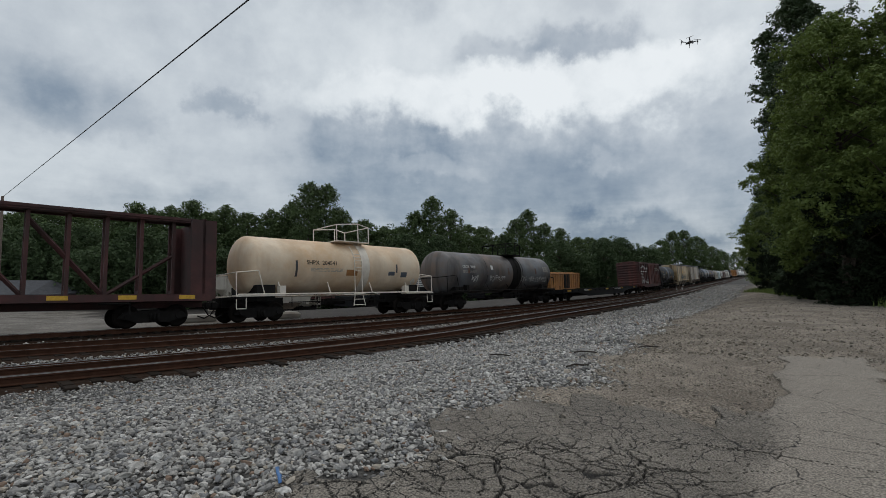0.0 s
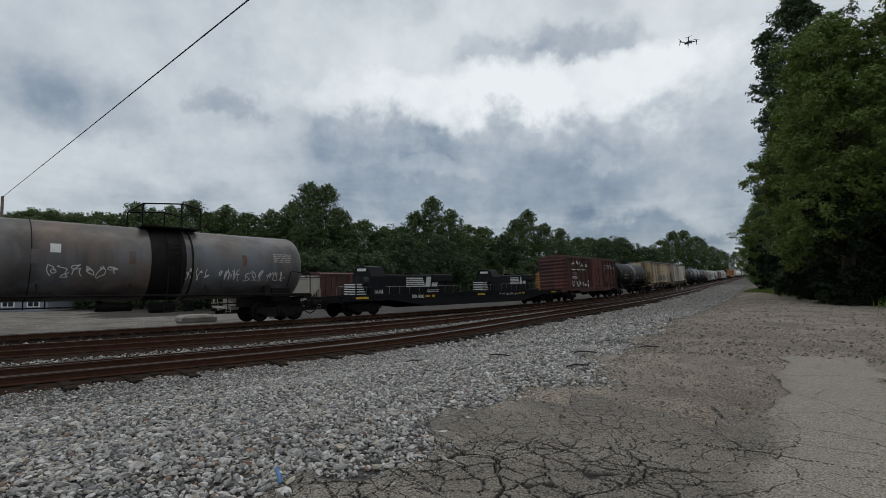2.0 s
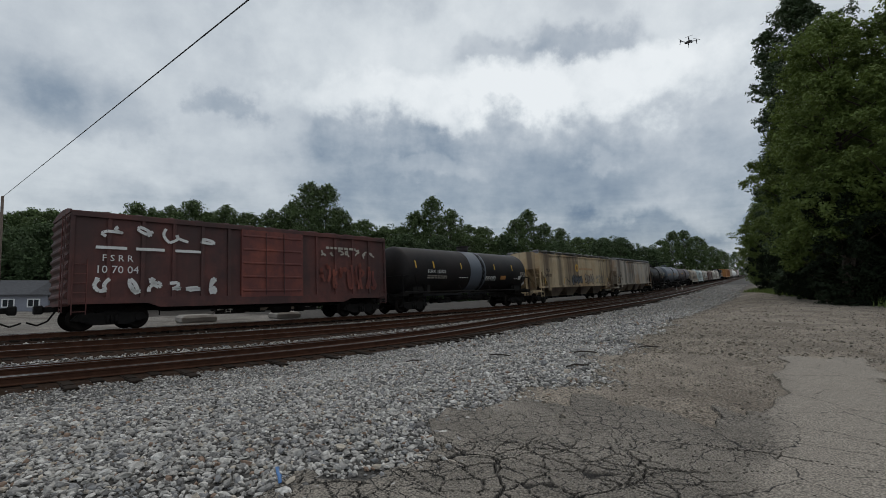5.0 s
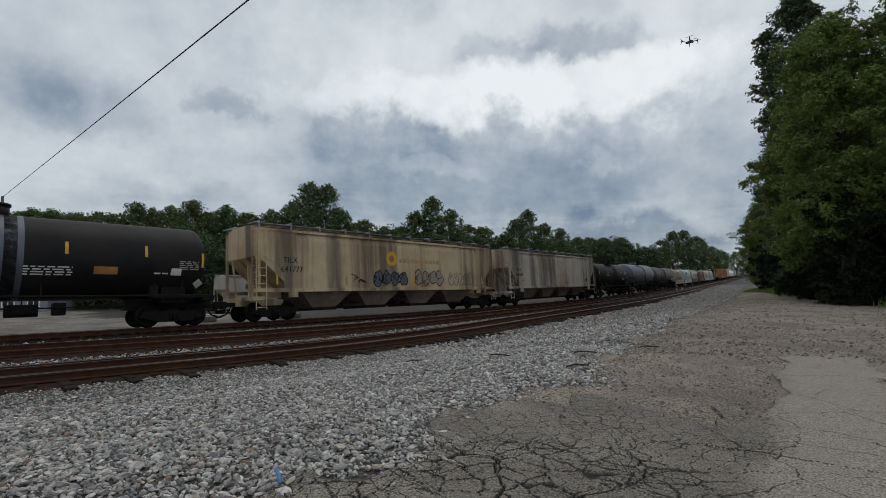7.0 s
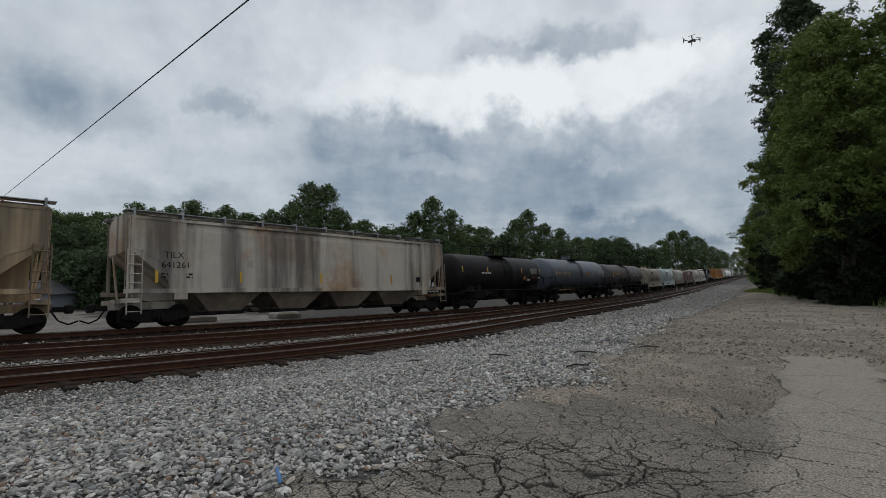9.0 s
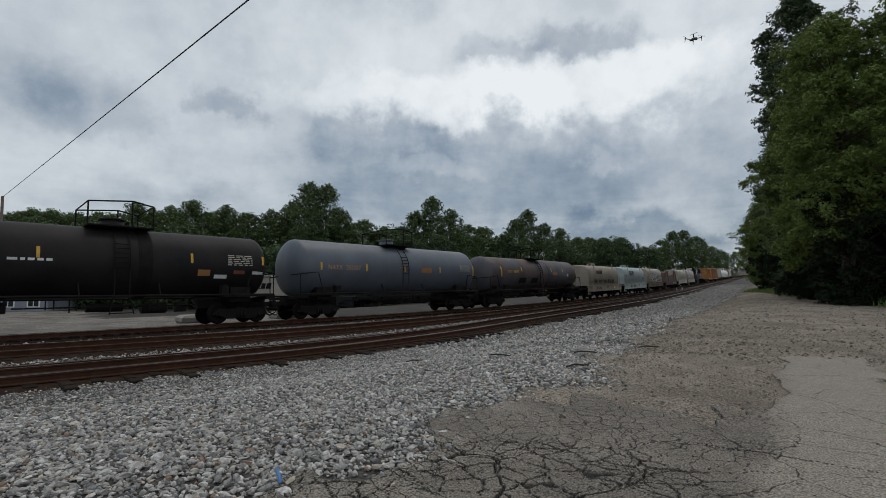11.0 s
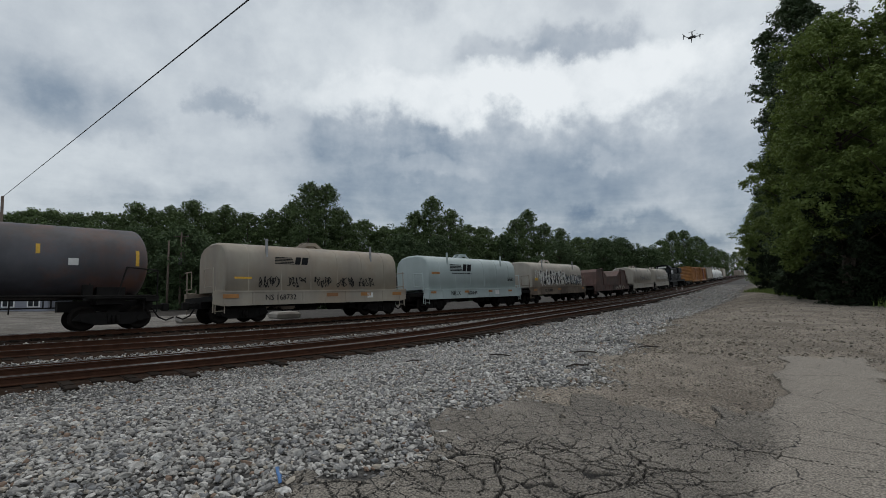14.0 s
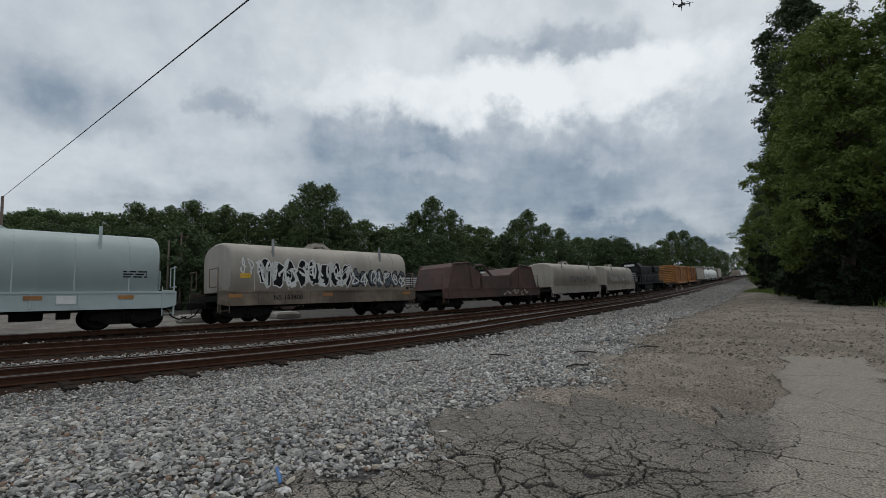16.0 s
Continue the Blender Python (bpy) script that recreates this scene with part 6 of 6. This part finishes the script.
plate(c, 6.0, 2.2, 0.38, 0.28, W, T), data_block(c, 6.1, 2.3, 0.75, 0.38, M["palegrey"], T, rows=5, seed=23), plate(c, 6.9, 1.75, 0.4, 0.4, W, T, diamond=True)

c = run(hopper_car("rust-streaked tan covered hopper car with graffiti", 19.6, M["tan"], 11), 133.2, 19.6)
lettering(c, "TILX", -8.0, 2.75, 0.28, K, x=1.585), lettering(c, "641777", -8.1, 2.3, 0.28, K, x=1.585)
bubble_letters(c, -2.3, 0.3, 1.58, 2.5, 4, M["slate"], K, 80)
bubble_letters(c, 1.0, 3.6, 1.58, 2.6, 4, M["beige"], M["brown"], 82)
bubble_letters(c, 4.2, 6.8, 1.6, 2.5, 5, M["tan"], M["steel_grey"], 84)
scrawl(c, -4.0, -2.2, 1.75, 2.25, K, 88, x=1.58, letters=3, thick=0.04)
for y, z in ((-4.2, 1.65), (-8.3, 1.7), (0.9, 1.62), (4.7, 1.62), (7.9, 1.7)):
    plate(c, y, z + 0.25, 0.1, 0.5, Y, x=1.575, name="reflector_stripe")
for r0, mt, lift in ((0.42, Y, 0.0), (0.2, M["orange"], 0.003)):
    bm = bmesh.new()
    bm.faces.new([bm.verts.new((1.577 + lift, -0.9 + r0 * math.cos(a), 3.2 + r0 * math.sin(a))) for a in np.linspace(0, 2 * math.pi, 24, endpoint=False)])
    part("emblem", bm, mt, c)
data_block(c, -0.3, 3.0, 3.6, 0.42, M["faded"], None, 1.576, 1, 12)

c = run(hopper_car("streaked pale grey covered hopper car", 18.9, M["greyhop"], 12), 153.8, 18.9)
lettering(c, "TILX", -7.75, 2.75, 0.26, K, x=1.585), lettering(c, "641261", -7.85, 2.35, 0.26, K, x=1.585)
data_block(c, -7.85, 1.95, 1.2, 0.25, K, None, 1.58, 2, 3)
for y in (-8.0, -4.6, -0.4, 4.4):
    plate(c, y, 2.0, 0.11, 0.5, Y, x=1.575, name="reflector_stripe")
plate(c, -4.2, 2.6, 0.3, 0.32, M["palegrey"], x=1.58), plate(c, 6.6, 2.0, 0.35, 0.3, K, x=1.58)

c = run(tank_car("short dull black tank car with white lettering", 12.9, 12.2, 1.4, 2.6, M["black_tank"], M["under"], bands=((0.8, 0.5, M["under"]),), yellow=[(y, 2.6, 3.0, 0.1) for y in (-5.6, -2.5, 2.5, 5.6)], seed=13), 170.7, 12.9)
data_block(c, -3.3, 2.5, 1.2, 0.18, W, (1.4, 2.6), rows=1, seed=42)
plate(c, 3.0, 2.2, 0.5, 0.26, M["orange"], (1.4, 2.6)), data_block(c, 4.0, 2.55, 1.1, 0.5, M["palegrey"], (1.4, 2.6), rows=6, seed=4)
plate(c, 5.35, 2.25, 0.5, 0.16, W, (1.4, 2.6)), plate(c, 3.7, 2.05, 0.55, 0.16, W, (1.4, 2.6)), plate(c, 4.5, 2.25, 0.5, 0.16, M["maroon_red"], (1.4, 2.6))

c = run(tank_car("clean slate-grey tank car with orange placards", 15.1, 14.6, 1.5, 2.66, M["slate"], M["under"], yellow=[(y, 2.45, 2.85, 0.11) for y in (-6.0, -3.0, 0.0, 3.2)] + [(6.75, 2.3, 3.0, 0.12)], seed=14), 185.4, 15.1)
T = (1.5, 2.66)
lettering(c, "NATX  252057", -5.6, 2.5, 0.24, M["faded"], tank=T)
plate(c, 1.9, 2.6, 0.95, 0.3, M["orange"], T), data_block(c, 5.3, 2.6, 1.1, 0.45, M["palegrey"], T, rows=6, seed=22), plate(c, -0.2, 2.7, 0.5, 0.05, M["orange"], T)

c = run(tank_car("rusty dark grey tank car with yellow stripes", 17.3, 16.4, 1.38, 2.58, M["rust_tank"], M["under"], bands=((0.6, 2.2, M["rust_tank"]), (1.6, 0.12, M["under"]), (-0.5, 0.06, M["under"])),
                 yellow=[(-6.5, 2.3, 3.1, 0.14), (-3.3, 2.75, 3.1, 0.12), (-0.4, 2.75, 3.1, 0.12), (2.2, 2.75, 3.1, 0.12), (4.6, 2.75, 3.1, 0.12), (7.6, 2.4, 3.0, 0.12)], dome=False, seed=15), 202.6, 17.3)
T = (1.38, 2.58)
lettering(c, "UTLX  668155", -5.6, 2.62, 0.21, Y, tank=T)
for y in (-3.1, -1.0):
    plate(c, y, 2.0, 1.2, 0.42, K, T, name="patch")
plate(c, 2.9, 2.6, 0.9, 0.25, M["orange"], T), plate(c, 5.6, 2.5, 0.3, 0.25, W, T)

c = run(coil_car("dusty beige coil car with black scrawls on its hood", 11.7, M["beige"], M["beige"], 16), 218.6, 11.7)
maker_mark(c, -2.75, 2.68, 1.8, K)
for i in range(5):
    scrawl(c, -3.6 + i * 1.45, -2.5 + i * 1.45, 1.55, 2.1, K, 90 + i, x=1.48, letters=5, thick=0.035, loops=7)
lettering(c, "NS 168732", -3.3, 0.98, 0.25, K, x=1.58)
for y in (-4.9, 0.4, 2.6, 4.9):
    plate(c, y, 1.18, 0.7, 0.18, M["orange"], x=1.58, name="reflector_stripe")
plate(c, -4.3, 2.0, 0.8, 0.09, Y, x=1.48, name="reflector_stripe"), plate(c, 2.9, 1.12, 0.4, 0.28, W, x=1.58)

c = run(coil_car("clean pale blue coil car with rounded hood", 12.1, M["iceblue"], M["iceblue"], 17), 231.7, 12.1)
maker_mark(c, -3.1, 2.62, 2.4, K)
data_block(c, -2.9, 2.42, 2.2, 0.14, K, None, 1.485, 1, 8)
lettering(c, "NKLX", -3.2, 0.98, 0.27, K, x=1.585), lettering(c, "400144", -1.4, 0.98, 0.27, K, x=1.585)
for y in (-5.0, -1.5, 1.4, 4.1):
    plate(c, y, 1.2, 0.5, 0.14, M["orange"], x=1.585, name="reflector_stripe")
plate(c, -4.6, 2.45, 0.8, 0.14, M["orange"], x=1.485, name="reflector_stripe"), plate(c, 2.3, 1.12, 0.55, 0.3, W, x=1.585)
data_block(c, 4.0, 1.95, 0.8, 0.3, K, None, 1.485, 3, 5)

c = run(coil_car("beige coil car covered in black and white graffiti", 12.3, M["beige"], M["palegrey"], 18, sill=M["grime_shade"]), 245.1, 12.3)
bubble_letters(c, -4.1, 1.2, 1.55, 2.95, 8, K, W, 100, x=1.478)
scrawl(c, -4.1, 1.2, 1.58, 2.95, W, 104, x=1.494, letters=10, thick=0.11, loops=8)
bubble_letters(c, 1.2, 5.2, 1.52, 2.55, 7, M["slate"], K, 106, x=1.478)
scrawl(c, 1.2, 5.2, 1.55, 2.5, W, 108, x=1.494, letters=7, thick=0.07, loops=6)
scrawl(c, -5.0, -3.9, 2.1, 2.95, W, 109, x=1.48, letters=3, thick=0.06, loops=5)
lettering(c, "NS 163800", -3.4, 0.98, 0.24, K, x=1.58)
for y in (-5.2, -0.4, 5.2):
    plate(c, y, 1.2, 0.6, 0.16, M["orange"], x=1.58, name="reflector_stripe")
plate(c, -4.7, 2.1, 0.5, 0.22, Y, x=1.48)


def open_coil_car():
    car = coil_car("rusty open coil car with folded end hoods", 13.4, M["rustred"], M["rustred"], 19, cover=False)
    for k in (-1, 1):
        b = bmesh.new()
        prism(b, [(k * 6.0, 1.42), (k * 1.9, 1.42), (k * 1.9, 2.45), (k * 3.2, 3.05), (k * 5.0, 3.2), (k * 5.5, 2.9)], -1.46, 1.46)
        part("end_hood", finish(b), M["rustred"], car)
        b = bmesh.new()
        for x in (-1.48, 1.48):
            pipe(b, [(x, k * 6.0, 1.42), (x, k * 5.3, 3.1), (x, k * 3.4, 3.25), (x, k * 3.2, 1.42)], 0.07, 6)
        part("hood_frame", finish(b), M["rustred"], car)
    b = bmesh.new()
    box(b, -1.46, 1.46, -2.2, 2.2, 1.42, 2.3)
    pipe(b, [(0, -1.4, 2.3), (0, -0.7, 3.2), (0, 0.3, 3.3), (0, 1.6, 2.4)], 0.1, 6)
    part("trough", finish(b), M["rustred"], car)
    scrawl(car, 0.5, 4.4, 0.85, 1.3, M["palegrey"], 110, x=1.58, letters=6, thick=0.09)
    return car


run(open_coil_car(), 260.2, 13.4)
c = run(coil_car("pale grey coil car with scattered graffiti", 12.8, M["palegrey"], M["palegrey"], 20), 275.4, 12.8)
scrawl(c, -2, 4.5, 1.75, 2.4, M["slate"], 120, x=1.48, letters=8, thick=0.08)
c = run(coil_car("pale coil car with white graffiti band", 12.4, M["palegrey"], M["palegrey"], 21), 289.8, 12.4)
scrawl(c, -4.5, 4.5, 1.75, 2.5, W, 121, x=1.48, letters=12, thick=0.1)
run(locomotive("black diesel locomotive hauled in the train"), 307.5, 20.5)
c = run(flat_car("short black flat car behind the locomotive", 11.5, M["black"], 22), 324.0, 11.5)
run(box_car("faded orange box car behind the locomotive", 16.6, M["orange"], M["orange"], 23), 339.0, 16.6)
run(box_car("rust-orange box car in the freight train", 15.2, M["orange"], M["maroon_red"], 24), 356.0, 15.2)
run(hopper_car("tan covered hopper car with rounded roof", 19.0, M["beige"], 25, lite=True), 374.5, 19.0)
for i in range(3):
    run(tank_car("plain white tank car far down the train", 14.6, 13.6, 1.4, 2.6, M["white"], M["white"], seed=30 + i), 392.5 + 15.6 * i, 14.6)
run(hopper_car("tan covered hopper car far down the train", 17.6, M["beige"], 26, lite=True), 441, 17.6)
for i in range(5):
    run(flat_car("dark brown flat car far down the train, empty", 22.0, M["brown"], 60 + i), 462.0 + 23.0 * i, 22.0)
for i in range(2):
    run(box_car("pale tan box car far down the train", 17.0, M["beige"], M["beige"], 27 + i), 580.0 + 18.0 * i, 17.0)
for i in range(6):
    run(hopper_car("white covered hopper car far down the train", 18.6, M["white"], 40 + i, lite=True), 617.0 + 19.8 * i, 18.6)


# ---------------------------------------------------------------- small things on the ballast
def drone():
    d = thing("drone", "small dark quadcopter drone hovering in the sky", "drone")
    bm = bmesh.new()
    rings = [[(r * math.cos(a), y, z + 0.75 * r * math.sin(a)) for a in np.linspace(0, 2 * math.pi, 12, endpoint=False)] for y, r, z in ((-0.10, 0.012, 0), (-0.095, 0.03, 0), (-0.03, 0.045, 0.005), (0.05, 0.04, 0.005), (0.1, 0.02, 0))]
    loft(bm, rings)
    part("body", finish(bm), M["drone"], d)
    for sx in (-1, 1):
        for sy in (-1, 1):
            bm = bmesh.new()
            e = (sx * 0.15, sy * 0.12, 0.035)
            rod(bm, (sx * 0.03, sy * 0.05, 0.005), e, 0.011, 6)
            rod(bm, (e[0], e[1], 0.0), (e[0], e[1], 0.065), 0.014, 8)
            rod(bm, (e[0], e[1], 0.0), (e[0] * 1.05, e[1] * 1.05, -0.06), 0.007, 5)
            a = part("arm", finish(bm), M["drone"], d)
            bm = bmesh.new()
            ang = 0.6 * sx + 0.9 * sy
            dx, dy = 0.10 * math.cos(ang), 0.10 * math.sin(ang)
            rod(bm, (e[0] - dx, e[1] - dy, 0.07), (e[0] + dx, e[1] + dy, 0.07), 0.006, 4)
            part("rotor", finish(bm), M["drone"], a)
    bm = bmesh.new()
    box(bm, -0.02, 0.02, -0.11, -0.07, -0.05, -0.01, bevel=0.006)
    part("camera_gimbal", finish(bm), M["drone"], d)
    return d


DRONE = drone()


def drone_at(px, py, roll=0.0, depth=12.5):
    """Pose fitted to the camera's view, on its sight line, at a fixed distance."""
    a = CAM_POSE @ Vector(((px - 784) / 856.5 * depth, (441 - py) / 856.5 * depth, -depth))
    return pose(a.x, a.y, a.z, 4, roll, 25)


def litter(name, label, category, spots, build, mat):
    first = None
    for x, y, turn, tilt in spots:
        s, off = line_coords(np.array([x]), np.array([y]))
        m = pose(x, y, float(ground_z(s, off)[0]) + 0.05, tilt, 0, turn)
        if first is None:
            first = tagged(link(name, build(), mat), label, category, group=label)
            first.matrix_basis = m
        else:
            copy_thing(first, m)


def stick():
    bm = bmesh.new()
    pipe(bm, [(-0.16, 0, 0), (-0.03, 0.03, 0.015), (0.07, -0.01, 0.01), (0.17, 0.03, 0.0)], 0.011, 6)
    return finish(bm)


def rag():
    bm = bmesh.new()
    loft(bm, [[(x, -0.008 + 0.006 * math.sin(x * 60), z), (x, 0.008, z), (x, 0.008, z + 0.004), (x, -0.008, z + 0.004)] for x, z in ((-0.07, 0.0), (-0.02, 0.02), (0.02, 0.01), (0.07, 0.025))])
    return finish(bm)


def slabs():
    for s0, off, w, d in ((32.4, -3.9, 1.7, 1.0), (37.2, -3.4, 1.5, 1.0)):
        bm = bmesh.new()
        loft(bm, [[(-d / 2 * k, -w / 2 * k, z), (d / 2 * k, -w / 2 * k, z), (d / 2 * k, w / 2 * k, z), (-d / 2 * k, w / 2 * k, z)] for k, z in ((0.82, -0.1), (1.0, 0.12), (1.0, 0.30), (0.8, 0.42))], smooth_faces=False)
        ob = tagged(link("concrete_block", finish(bm), M["concrete"]), "pale weathered concrete block beside the main track", "concrete block", "blocks beside the main track")
        ob.matrix_basis = line_pose(s0, off, -0.30)


slabs()


def marker():
    for k in (-0.35, 0.35):
        bm = bmesh.new()
        box(bm, -0.06, 0.06, -0.05, 0.05, 0, 0.55, bevel=0.01)
        ob = tagged(link("marker_post", finish(bm), M["white"]), "short white marker post beside the tracks", "marker post", "marker posts beside the tracks")
        ob.matrix_basis = line_pose(118.0 + k * 2, 2.6 + k, -0.24)


marker()
litter("stick", "dark broken stick lying on gravel", "stick", [(1.0, 15.0, 150, 0), (-0.5, 8.6, 30, 0), (0.9, 7.6, 160, 3), (1.6, 5.8, 20, 0), (2.1, 7.2, 175, 0), (3.2, 7.6, 5, 0)], stick, M["soil"])
litter("plastic_strip", "crumpled blue plastic strip on ballast", "litter", [(-0.80, 2.42, 115, 0)], rag, M["blue_rag"])


# ---------------------------------------------------------------- ballast stones
stones("ballast_stones", 46000, slope_region(20.0, 31, share=0.45), 0.0165, 1)
stones("ballast_stones", 34000, slope_region(15, 34, skip=0.38), 0.0235, 8, lite=True)
stones("ballast_stones", 14000, slope_region(20.0, 27, share=0.2), 0.0135, 9)
stones("ballast_stones", 5000, slope_region(28, 34, share=0.45), 0.020, 10)
stones("ballast_stones", 3000, slope_region(15, 22, share=0.45), 0.022, 11)
stones("ballast_stones", 24000, slope_region(33, 75, power=1.3), 0.044, 2, lite=True)
stones("ballast_stones", 9000, slope_region(75, 170, power=1.4), 0.075, 3, lite=True)
stones("ballast_stones", 3200, strip_region(16, 60, lambda s: (b_off(s) + c_off(s)) / 2 - 0.05, 0.3, -0.19), 0.036, 4, lite=True)
stones("ballast_stones", 1500, strip_region(16, 60, lambda s: b_off(s) / 2 + 0.1, 0.4, -0.2), 0.035, 5, lite=True)


def lot_region(s0, s1, wide, power=1.0):
    def pick(rng, n):
        s = s0 + (s1 - s0) * rng.random(n) ** power
        off = lot_edge(s) + 0.1 + wide * rng.random(n) ** 1.4
        x, y = on_line(s, off)
        ok = (y > 3.6) & ~((x > -0.17 + 0.72 * y) & (x < 1.1 + 0.7 * y) & (y < 6.9))
        x, y, s, off = x[ok], y[ok], s[ok], off[ok]
        return x, y, s, off, ground_z(s, off) + 0.012
    return pick


stones("lot_gravel", 15000, lot_region(24, 36, 7.0), 0.011, 6, mats=M["grit"], label="fine brown gravel strewn over the lot", lite=True)
stones("lot_gravel", 9000, lot_region(30, 80, 9.0, 1.3), 0.022, 7, mats=M["grit"], label="fine brown gravel strewn over the lot", lite=True)


NEAR = [car for car, s, half in TRAIN if s < 266]


def motions():
    """The train runs by at an even speed; the drone hovers, then climbs away."""
    for car, s, half in TRAIN:
        walk(car, [(t, line_pose(s - SPEED * t, 0.0, 0.0, CANT, half)) for t in np.arange(0, 16.01, 0.5)])
    # wheels of the cars that pass close by
    for wheel, dy in TRUCKS:
        if wheel.parent.parent in NEAR:
            walk(wheel, [(t / 30, pose(0, dy, 0.46, math.degrees(SPEED * t / 30 / 0.46) % 360)) for t in range(0, 481)])
    walk(DRONE, [(t, drone_at(x, y, r)) for t, x, y, r in ((0, 1220, 76, 0), (1.5, 1219, 76, 0), (2.5, 1217, 76, 2), (4, 1217, 75, 3), (5.5, 1219, 75, 0), (7, 1220, 75, 0), (9, 1224, 73, 0), (11.5, 1227, 69, -2), (12.5, 1224, 67, 0), (13.5, 1224, 67, 0), (14.5, 1224, 66, 2), (15, 1223, 60, 5), (15.5, 1214, 31, 8), (16, 1206, 9, 4))])


motions()
